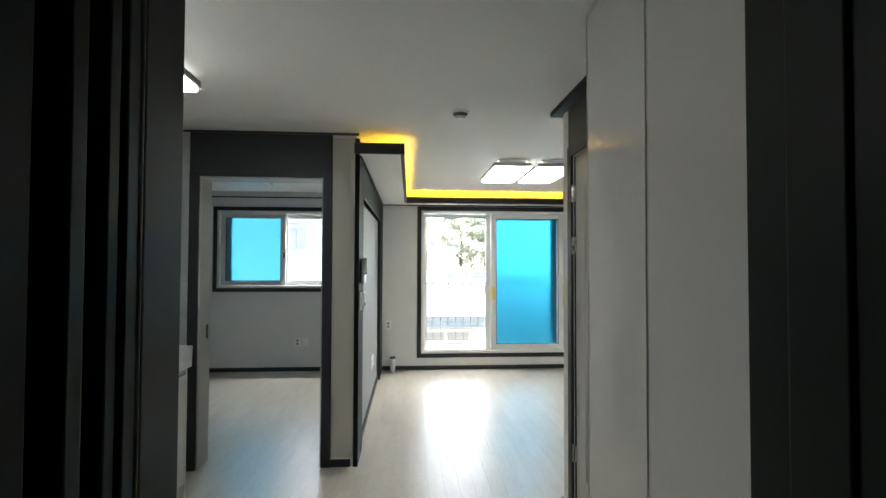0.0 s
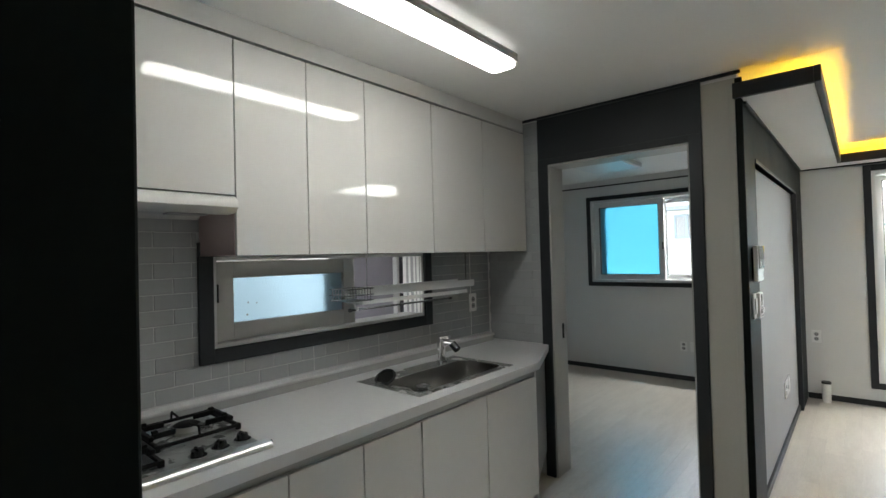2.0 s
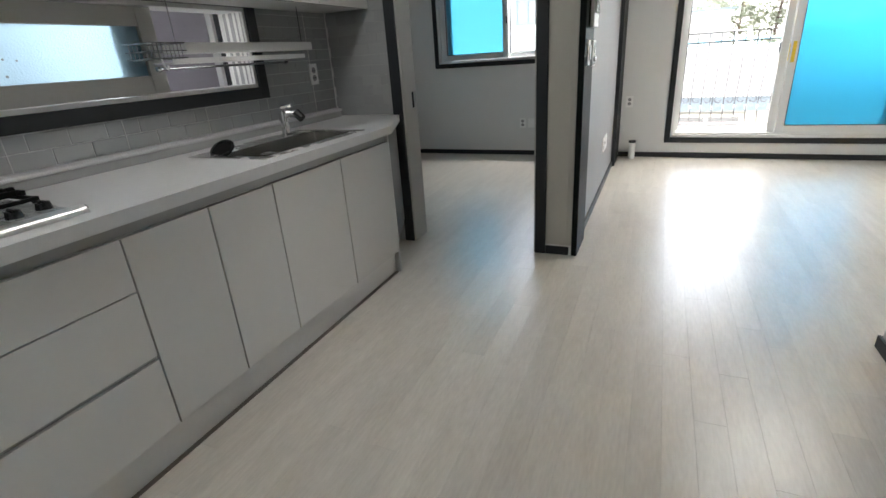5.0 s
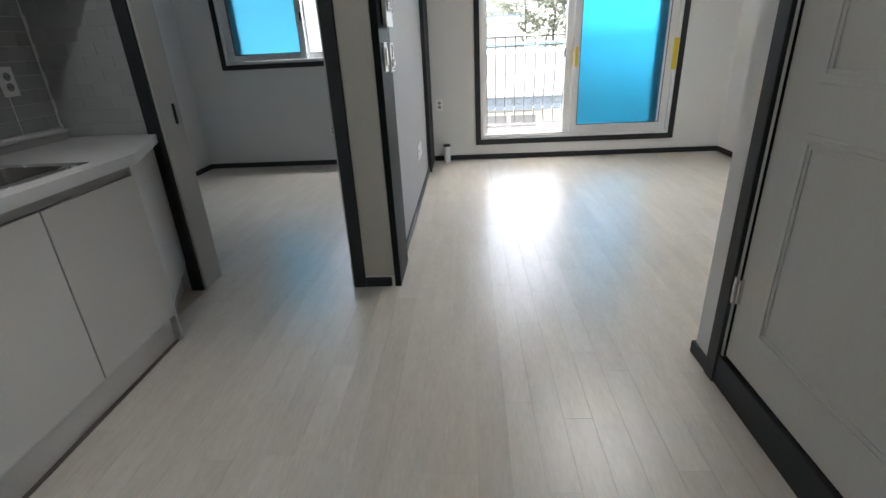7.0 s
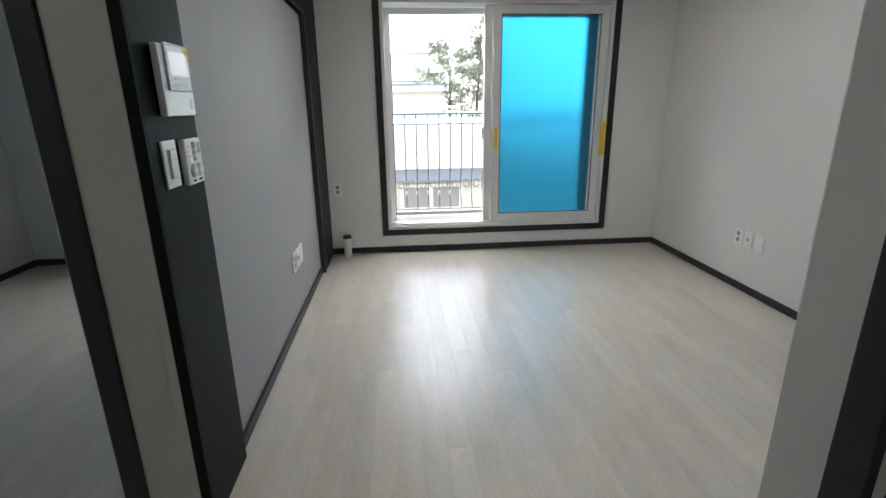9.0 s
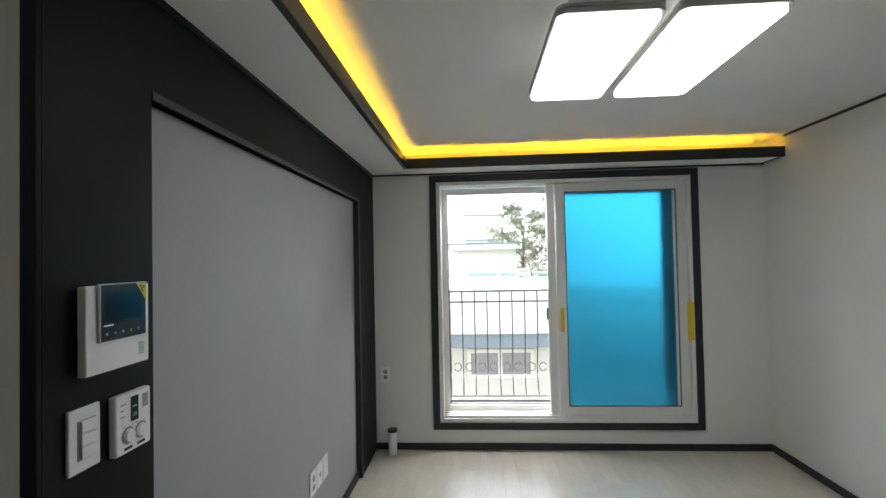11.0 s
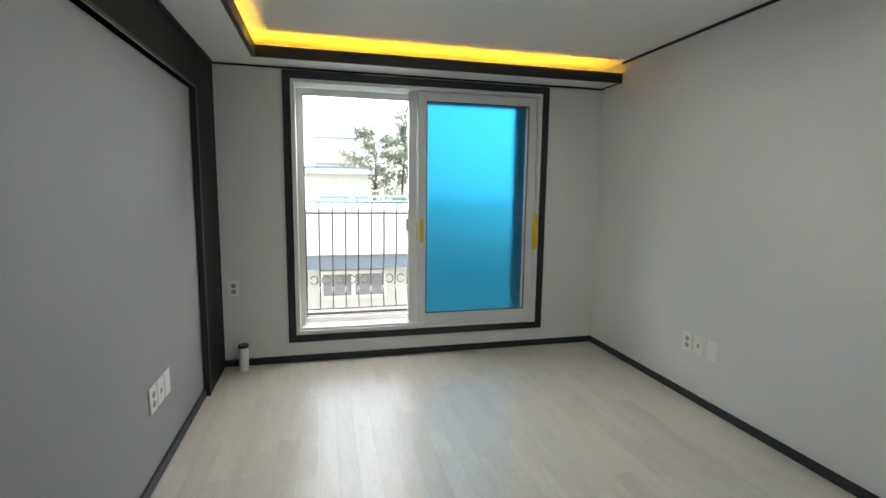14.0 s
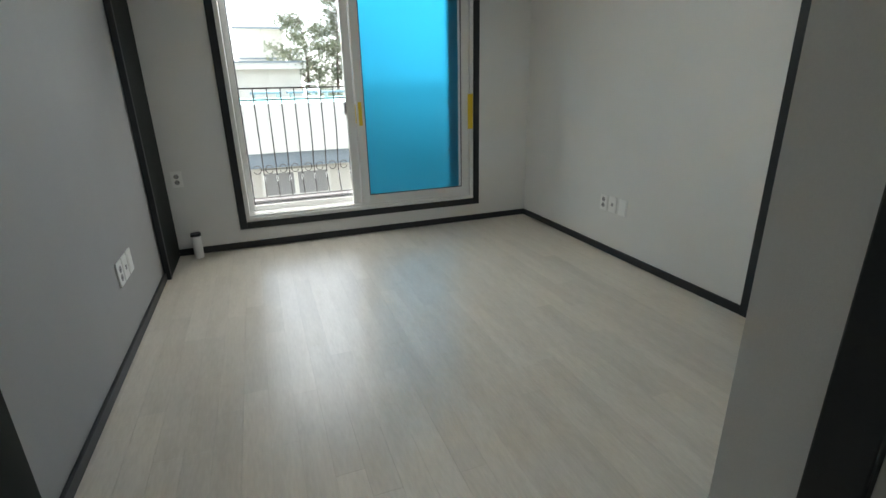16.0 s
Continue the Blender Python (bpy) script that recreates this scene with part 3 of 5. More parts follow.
def kitchen_window():
    w = tagged(thing("window_3", (XK, (KY0 + KY1) / 2, KZ0), "", ""), "low white sliding kitchen window, right half open, in a dark casing", kind="structure")
    y0, y1, z0, z1 = KY0, KY1, KZ0, KZ1

    def fb(y0, y1, x0, x1, z0, z1, a):
        return ((x0, x1, y0, y0 + a, z0, z1), (x0, x1, y1 - a, y1, z0, z1), (x0, x1, y0 + a, y1 - a, z0, z0 + a), (x0, x1, y0 + a, y1 - a, z1 - a, z1))
    part("window_casing", B(*fb(y0 - 0.06, y1 + 0.06, XK + 0.001, XK + 0.022, z0 - 0.06, z1 + 0.06, 0.06), bevel=0.003), CHARCOAL, w, "dark charcoal window casing")
    part("window_frame", B(*fb(y0, y1, XK - 0.14, XK + 0.006, z0, z1, 0.018), bevel=0.002), PVC, w)
    for xa, xb in ((0.128, 0.108), (0.088, 0.064), (0.046, 0.036), (0.014, 0.006)):
        part("jamb_track", B((XK - xa, XK - xb, y1 - 0.0194, y1 - 0.0184, z0 + 0.019, z1 - 0.019)), GREY_PLASTIC, w, "grey sliding track in the jamb")
    s = part("sash", B(*fb(y0 + 0.03, y0 + 0.773, XK - 0.06, XK - 0.025, z0 + 0.02, z1 - 0.02, 0.075), bevel=0.003), BEIGE, w, "beige-white sash with frosted glass")
    part("pane", B((XK - 0.048, XK - 0.042, y0 + 0.105, y0 + 0.698, z0 + 0.095, z1 - 0.095)), FROST, s)
    part("rear_stile", B((XK - 0.10, XK - 0.07, 2.790, 2.90, z0 + 0.02, z1 - 0.02), bevel=0.003), GREEN_GREY, w, "grey-green edge of the outer sash")
    for y, z, r in ((2.35, 1.29, 0.004), (2.39, 1.285, 0.0035), (2.345, 1.235, 0.005)):
        bm = bmesh.new()
        cyl(bm, (XK - 0.0415, y, z), (XK - 0.0405, y, z), r, 10)
        part("smudge", bm, GREY_PLASTIC, s)
    part("handle", B((XK - 0.03, XK - 0.012, y0 + 0.022, y0 + 0.035, 1.30, 1.38), bevel=0.004), BLACK, w, "black finger pull")
    return w


kitchen_window()
# light shaft behind the kitchen window
structure("wall_shaft", RENDER_WALL, (-3.2, -3.0, -6.0, 3.9, -3.0, 4.6), (-3.2, -2.031, 5.2, 5.4, -3.0, 4.6), label="pale rendered wall across a narrow light shaft")
structure("wall_shaft_side", LILAC, (-1.85, -1.75, 3.42, YD - 0.151, -3.0, 2.199), label="pale lilac-white outer wall")
# unseen slab, added to keep sky light off the lilac walls
structure("shaft_light_blocker", WHITE_RENDER, (-2.3, XK - 0.161, 0.5, YD - 0.001, 2.2, 2.3), label="unseen slab added to dim the light shaft walls")
structure("wall_shaft_return", LILAC, (-2.05, XK - 0.161, YD - 0.15, YD - 0.001, -3.0, 2.199), label="pale lilac-white outer wall beside the kitchen window")


# ---- lamps of the place ----
OFF = material("unlit_white_diffuser", (0.66, 0.68, 0.70), 0.3)
def slab_lamp(name, x0, x1, y0, y1, mat, label):
    e = thing(name, ((x0 + x1) / 2, (y0 + y1) / 2, CEIL), label, "ceiling lamp")
    part("base", B((x0 + 0.05, x1 - 0.05, y0 + 0.05, y1 - 0.05, CEIL - 0.045, CEIL - 0.001), bevel=0.004), PLASTIC, e)
    bm = bmesh.new()
    prism(bm, rounded(x0, x1, y0, y1, 0.035), CEIL - 0.052, CEIL - 0.040)
    prism(bm, rounded(x0 + 0.004, x1 - 0.004, y0 + 0.004, y1 - 0.004, 0.034), CEIL - 0.062, CEIL - 0.0525)
    prism(bm, rounded(x0, x1, y0, y1, 0.035), CEIL - 0.074, CEIL - 0.0625)
    part("rim", bm, ALU, e, "shiny ribbed rim")
    bm = bmesh.new()
    prism(bm, rounded(x0 + 0.013, x1 - 0.013, y0 + 0.013, y1 - 0.013, 0.028), CEIL - 0.088, CEIL - 0.0745)
    part("diffuser", bm, mat, e, "glowing white diffuser")
    if mat is not OFF:
        bm = bmesh.new()
        n = int((y1 - y0) / 0.045)
        for k in range(n):
            y = y0 + 0.04 + k * (y1 - y0 - 0.08) / (n - 1)
            for x, dx in ((x0 + 0.05, -0.003), (x1 - 0.05, 0.003)):
                box(bm, x, x + dx, y - 0.006, y + 0.006, CEIL - 0.034, CEIL - 0.024)
        tagged(part("light_slots", bm, mat, e), "row of small lit slots", kind="stuff")
    return e


slab_lamp("ceiling_lamp", 1.812, 2.168, 4.86, 5.69, LAMP, "square-cornered slim white lamp panel, lit, under the living ceiling")
slab_lamp("ceiling_lamp", 2.208, 2.564, 4.86, 5.69, LAMP, "second slim white lamp panel, lit, beside its twin")
slab_lamp("kitchen_lamp", -0.115, 0.035, 1.98, 3.115, LAMP_K, "long slim white kitchen lamp, lit, on the ceiling")
slab_lamp("bedroom_lamp", -0.97, -0.47, 5.55, 6.20, OFF, "flat white bedroom lamp, unlit, on the ceiling")


# ---- kitchen ----
YU = (1.50, 2.118, 2.425, 2.735, 3.195, 3.655, 4.135)
XU, XF = -0.58, -0.26
UZ0, UZ1 = 1.500, 2.30


def wall_units():
    for i, (a, b) in enumerate(zip(YU, YU[1:])):
        z0 = 1.722 if i == 0 else UZ0
        a2 = YK if i == 0 else a
        e = thing("wall_cabinet", ((XK + XU) / 2, (a + b) / 2, z0), "glossy white wall cabinet above the cooker hood" if i == 0 else "tall narrow glossy white wall cabinet in a row", "cabinet", "kitchen wall cabinets")
        part("carcass", B((XK + 0.012, XU - (0.0195 if i == 1 else 0.040), a2 + 0.001, b - 0.001, z0, UZ1)), PINK_BOARD if i == 1 else MATT_WHITE, e)
        part("door", B((XU - 0.018, XU, a2 + 0.0025, b - 0.0025, z0 - 0.004, UZ1 - 0.003), bevel=0.0015), GLOSS_WHITE, e, "flat glossy white door")


wall_units()
# solid charcoal strip paints the shadow line over the cabinet doors
structure("gap_shade", CHARCOAL, (XK + 0.012, XU - 0.022, YK, 4.135, UZ1 + 0.001, UZ1 + 0.009), label="dark strip standing for the shadow above the wall cabinets")
structure("cabinet_filler", MATT_WHITE, (XK + 0.012, XU - 0.004, YK, 4.135, UZ1 + 0.010, CEIL - 0.001), label="white filler between cabinets and ceiling")


def base_units():
    top, bot = 0.788, 0.140
    e = thing("drawer_unit", (-0.5, 1.7, 0), "glossy white base unit with three wide drawers", "cabinet", "kitchen base cabinets")
    part("carcass", B((XK + 0.02, XF - 0.045, YK + 0.002, 2.117, bot, 0.83)), MATT_WHITE, e)
    for z0, z1 in ((bot, 0.39), (0.405, 0.622), (0.626, top)):
        d = part("drawer_front", B((XF - 0.018, XF, YK + 0.004, 2.116, z0, z1), bevel=0.0015), GLOSS_WHITE, e, "flat glossy white drawer front")
    part("grip_rail", B((XF - 0.019, XF - 0.012, YK + 0.004, 2.116, 0.391, 0.399)), SHADED_RAIL, e, "aluminium finger rail")
    for a, b in zip(YU[1:], YU[2:6]):
        e = thing("base_cabinet", (-0.5, (a + b) / 2, 0), "glossy white base cabinet with one flat door", "cabinet", "kitchen base cabinets")
        top_z = 0.66 if a > 2.6 else 0.83
        part("carcass", B((XK + 0.02, XF - 0.045, a + 0.001, b - 0.001, bot, top_z)), MATT_WHITE, e)
        part("door", B((XF - 0.018, XF, a + 0.0031, b - 0.0031, bot, top), bevel=0.0015), GLOSS_WHITE, e, "flat glossy white door")
    e = thing("kitchen_plinth", (-0.3, 2.5, 0), "white toe board with aluminium finger groove rails under the worktop", "cabinet")
    part("toe_board", B((XF - 0.05, XF - 0.034, YK + 0.002, 3.654, 0.004, bot - 0.002)), MATT_WHITE, e)
    part("floor_gap", B((XF - 0.05, XF - 0.016, YK + 0.002, 3.654, 0.0004, 0.0036)), GAP_STRIP, e, "dark brown-grey gap strip on the floor")
    part("groove_rail", B((XF - 0.022, XF - 0.014, YK + 0.002, 3.654, top + 0.003, 0.829), bevel=0.001), SHADED_RAIL, e, "aluminium finger rail")
    e = thing("end_panel", (-0.4, 3.64, 0), "white end panel with an angled side cabinet", "cabinet")
    part("side_panel", B((XF - 0.055, XF - 0.006, 3.656, 3.674, 0, 0.829)), MATT_WHITE, e)
    bm = bmesh.new()
    prism(bm, [(XK + 0.02, 3.676), (XF - 0.020, 3.676), (-0.475, YD - 0.019), (XK + 0.02, YD - 0.019)], 0.165, 0.825)
    part("angled_front", bm, GLOSS_WHITE, e, "glossy white angled front")
    bm = bmesh.new()
    prism(bm, [(XK + 0.03, 3.676), (XF - 0.10, 3.676), (-0.53, YD - 0.019), (XK + 0.03, YD - 0.019)], 0, 0.163)
    part("angled_toe", bm, MATT_WHITE, e)


base_units()
SX0, SX1, SY0, SY1 = -0.72, -0.315, 2.785, 3.495
XC = -0.235


def worktop():
    e = thing("worktop", (-0.5, 2.7, 0.87), "white speckled stone worktop with an angled corner and raised back edge", "worktop")
    z0, z1 = 0.831, 0.872
    xs, ys = (XK + 0.012, SX0, SX1, XC), (YK + 0.002, SY0, SY1, 3.66)
    bm = bmesh.new()
    g = [[bm.verts.new((x, y, z0)) for y in ys] for x in xs]
    for i in range(3):
        for j in range(3):
            if (i, j) != (1, 1):
                bm.faces.new((g[i][j], g[i][j + 1], g[i + 1][j + 1], g[i + 1][j]))
    bm.faces.new((g[0][3], bm.verts.new((XK + 0.012, YD - 0.012, z0)), bm.verts.new((-0.445, YD - 0.012, z0)), g[3][3], g[2][3], g[1][3]))
    up = bmesh.ops.extrude_face_region(bm, geom=bm.faces[:])
    for v in up["geom"]:
        if isinstance(v, bmesh.types.BMVert):
            v.co.z = z1
    part("slab", bm, STONE, e)
    part("upstand", B((XK + 0.011, XK + 0.070, YK + 0.002, 4.10, z1 + 0.001, z1 + 0.036), bevel=0.002), SHADED_UPSTAND, e, "lower face of the raised back edge, greyed as shade")
    part("upstand_ledge", B((XK + 0.011, XK + 0.078, YK + 0.002, 4.105, z1 + 0.0365, z1 + 0.053), bevel=0.005), STONE, e)
    return e


worktop()


def sink():
    e = thing("sink", (-0.55, 3.14, 0.87), "stainless steel sink set into the white worktop", "sink")
    bm = B(*((SX0 - 0.012, SX0 + 0.10, SY0 - 0.012, SY1 + 0.012, 0.8725, 0.877), (SX1 - 0.03, SX1 + 0.012, SY0 - 0.012, SY1 + 0.012, 0.8725, 0.877),
             (SX0 + 0.10, SX1 - 0.03, SY0 - 0.012, SY0 + 0.03, 0.8725, 0.877), (SX0 + 0.10, SX1 - 0.03, SY1 - 0.03, SY1 + 0.012, 0.8725, 0.877)), bevel=0.0015)
    part("rim", bm, STAINLESS, e)
    bm = bmesh.new()
    a, b, c, d = SX0 + 0.10, SX1 - 0.03, SY0 + 0.03, SY1 - 0.03
    tops = [bm.verts.new((x, y, 0.8735)) for x, y in rounded(a, b, c, d, 0.05)]
    mids = [bm.verts.new((x, y, 0.72)) for x, y in rounded(a + 0.006, b - 0.006, c + 0.006, d - 0.006, 0.05)]
    lows = [bm.verts.new((x, y, 0.69)) for x, y in rounded(a + 0.035, b - 0.035, c + 0.035, d - 0.035, 0.035)]
    for r0, r1 in ((tops, mids), (mids, lows)):
        for i in range(len(r0)):
            j = (i + 1) % len(r0)
            bm.faces.new((r0[i], r1[i], r1[j], r0[j]))
    bm.faces.new(lows)
    part("bowl", bm, BOWL_STEEL, e, smooth=True)
    bm = bmesh.new()
    cyl(bm, (-0.53, 3.25, 0.6905), (-0.53, 3.25, 0.697), 0.055, 24)
    part("drain", bm, STAINLESS, e)
    return e


sink()


def faucet():
    x, y, z = -0.665, 3.33, 0.877
    e = thing("faucet", (x, y, z), "chrome single-lever kitchen faucet behind the sink", "faucet")
    bm = bmesh.new()
    cyl(bm, (x, y, z), (x, y, z + 0.012), 0.030, 24)
    cyl(bm, (x, y, z + 0.012), (x, y, z + 0.075), 0.023, 24, 0.020)
    cyl(bm, (x, y, z + 0.075), (x, y, z + 0.118), 0.026, 24, 0.024)
    part("body", bm, CHROME, e, smooth=True)
    bm = bmesh.new()
    tube(bm, [(x, y, z + 0.09), (x + 0.04, y, z + 0.112), (x + 0.085, y, z + 0.108)], 0.015, 12)
    part("spout", bm, CHROME, e, smooth=True)
    bm = bmesh.new()
    cyl(bm, (x + 0.08, y, z + 0.112), (x + 0.115, y, z + 0.082), 0.021, 16)
    part("spray_head", bm, BLACK, e, smooth=True)
    bm = bmesh.new()
    tube(bm, [(x, y, z + 0.118), (x - 0.004, y, z + 0.135), (x + 0.055, y + 0.005, z + 0.148)], 0.009, 10)
    part("lever", bm, CHROME, e, smooth=True)


faucet()


def sweep_y(bm, prof, y0, y1):
    """A bar along y with the given x, z section."""
    a = [bm.verts.new((x, y0, z)) for x, z in prof]
    b = [bm.verts.new((x, y1, z)) for x, z in prof]
    bm.faces.new(a)
    bm.faces.new(b[::-1])
    for i in range(len(a)):
        j = (i + 1) % len(a)
        bm.faces.new((a[i], b[i], b[j], a[j]))
    return bm


LIP_STEEL = material("bright_steel_edge", (0.72, 0.72, 0.71), 0.33, metal=1.0, second=(0.70, 0.70, 0.69), scale=9, fine=90, rvar=0.06)


def stove():
    x0, x1, y0, y1, z = -0.80, -0.325, 1.49, 2.10, 0.873
    e = thing("gas_stove", (-0.62, 1.75, z), "stainless gas hob with two burners and black pan supports", "stove")
    part("plate", B((x0, x1, y0, y1, z, z + 0.012), (x0 + 0.02, x1 - 0.024, y0 + 0.02, y1 - 0.02, z + 0.0125, z + 0.016), bevel=0.003), STOVE_PLATE, e)
    bm = bmesh.new()
    prof = [(x1 - 0.026, z + 0.0125), (x1 - 0.026, z + 0.0195)]
    prof += [(x1 - 0.010 + 0.026 * math.sin(radians(q)), z + 0.0005 + 0.020 * math.cos(radians(q))) for q in range(0, 91, 10)]
    sweep_y(bm, prof + [(x1 + 0.001, z + 0.0005), (x1 + 0.001, z + 0.0125)], y0 + 0.004, y1 - 0.004)
    part("front_lip", bm, LIP_STEEL, e, "bright rounded steel front edge", smooth=True)
    for y in (y0 - 0.002, y1 - 0.006):
        bm = bmesh.new()
        cyl(bm, (x1 - 0.006, y, z + 0.0095), (x1 - 0.006, y + 0.008, z + 0.0095), 0.0088, 14)
        part("corner_cap", bm, ALU if y < 1.8 else IRON, e, smooth=True)
    film_sheet = bmesh.new()
    rnd = random.Random(11)
    grid = [[film_sheet.verts.new((x0 + 0.03 + (x1 - x0 - 0.06) * i / 14, y0 + 0.03 + (y1 - y0 - 0.06) * j / 18, z + 0.0172 + rnd.uniform(0, 0.0028))) for j in range(19)] for i in range(15)]
    for i in range(14):
        for j in range(18):
            film_sheet.faces.new((grid[i][j], grid[i + 1][j], grid[i + 1][j + 1], grid[i][j + 1]))
    part("plastic_wrap", film_sheet, ACRYLIC, e, "crinkled clear protective film")
    for cx, cy, r in ((-0.545, 1.660, 0.050), (-0.650, 1.962, 0.042)):
        bm = bmesh.new()
        cyl(bm, (cx, cy, z + 0.0165), (cx, cy, z + 0.022), r + 0.03, 28)
        b = part("burner", bm, STAINLESS, e, smooth=True)
        bm = bmesh.new()
        cyl(bm, (cx, cy, z + 0.022), (cx, cy, z + 0.040), r, 24, r - 0.006)
        part("burner_ring", bm, ALU, b, smooth=True)
        bm = bmesh.new()
        cyl(bm, (cx, cy, z + 0.0405), (cx, cy, z + 0.046), r + 0.002, 24, r - 0.008)
        part("burner_cap", bm, IRON, b, smooth=True)
    for cx, cy, hx, hy in ((-0.555, 1.655, 0.160, 0.140), (-0.648, 1.955, 0.125, 0.128)):
        t, h0, h1 = 0.0055, z + 0.021, z + 0.058
        frame_bm, blades = bmesh.new(), []
        for sx in (-1, 1):
            box(frame_bm, cx - hx, cx + hx, cy + sx * hy - t, cy + sx * hy + t, h0 + 0.004, h0 + 0.016, 0.002)
            box(frame_bm, cx + sx * hx - t, cx + sx * hx + t, cy - hy, cy + hy, h0 + 0.004, h0 + 0.015, 0.002)
            for sy in (-1, 1):
                box(frame_bm, cx + sx * hx - 0.008, cx + sx * hx + 0.008, cy + sy * hy - 0.008, cy + sy * hy + 0.008, z + 0.0165, h0 + 0.016, 0.002)
        part("support_ring", frame_bm, IRON, e, "low black iron frame of the pan support")
        for sy in (-1, 1):
            bm = bmesh.new()
            box(bm, cx - hx * 0.62, cx + hx * 0.62, cy + sy * hy - 0.007, cy + sy * hy + 0.007, h0 + 0.0165, h1 - 0.006, 0.003)
            for q in (-0.42, 0.42):
                box(bm, cx + hx * q - 0.0065, cx + hx * q + 0.0065, cy + sy * hy * 0.38, cy + sy * (hy - 0.0072), h1 - 0.022, h1 - 0.004, 0.003)
                box(bm, cx + hx * q - 0.0065, cx + hx * q + 0.0065, cy + sy * hy * 0.80, cy + sy * (hy - 0.0072), h1 - 0.0039, h1 + 0.006, 0.002)
            part("pan_support", bm, IRON, e, "black iron pan support blades")
        for sx in (-1, 1):
            bm = bmesh.new()
            tube(bm, [(cx + sx * hx, cy, h0 + 0.010), (cx + sx * hx * 0.93, cy, h1 + 0.004), (cx + sx * hx * 0.36, cy, h1 - 0.004)], 0.0042, 6)
            part("pan_finger", bm, IRON, e, "thin black iron finger over the burner")
    for x, y in ((-0.388, 1.893), (-0.398, 1.966), (-0.410, 2.043)):
        bm = bmesh.new()
        cyl(bm, (x, y, z + 0.0165), (x, y, z + 0.021), 0.027, 24)
        k = part("knob", bm, CHROME, e, smooth=True)
        bm = bmesh.new()
        cyl(bm, (x, y, z + 0.0215), (x, y, z + 0.038), 0.020, 20, 0.017)
        box(bm, x - 0.019, x + 0.019, y - 0.004, y + 0.004, z + 0.036, z + 0.043, 0.001)
        part("knob_grip", bm, BLACK, k)


stove()


def hood():
    e = thing("cooker_hood", (-0.7, 1.75, 1.70), "white slim cooker hood with a rounded front under the cabinet", "cooker hood")
    bm = bmesh.new()
    prof = [(XK + 0.012, 1.712), (XU + 0.0, 1.715)]
    for k in range(7):
        a = radians(90 - 15 * k)
        prof.append((XU - 0.015 + 0.045 * math.cos(a), 1.670 + 0.045 * math.sin(a)))
    prof += [(XU + 0.005, 1.652), (XU - 0.06, 1.649), (XU - 0.09, 1.667), (XK + 0.05, 1.667), (XK + 0.012, 1.649)]
    a = [bm.verts.new((x, YK + 0.004, z)) for x, z in prof]
    b = [bm.verts.new((x, 2.114, z)) for x, z in prof]
    bm.faces.new(a)
    bm.faces.new(b[::-1])
    for i in range(len(a)):
        j = (i + 1) % len(a)
        bm.faces.new((a[i], b[i], b[j], a[j]))
    part("housing", bm, MATT_WHITE, e, smooth=True)
    part("grease_filter", B((XK + 0.08, XU - 0.11, 1.45, 1.72, 1.661, 1.666), (XK + 0.08, XU - 0.11, 1.74, 2.01, 1.661, 1.666)), ALU, e, "grey metal grease filter")
    bm = bmesh.new()
    for k, w in enumerate((0.016, 0.004, 0.012, 0.014)):
        box(bm, XU + 0.0275, XU + 0.0303, 1.53 + k * 0.014, 1.53 + k * 0.014 + w * 0.45, 1.688, 1.695)
    part("maker_mark", bm, BLACK, e)
    part("lamp_cover", B((XU - 0.08, XU - 0.03, 1.90, 2.03, 1.642, 1.648), bevel=0.002), GREY_PLASTIC, e)


hood()


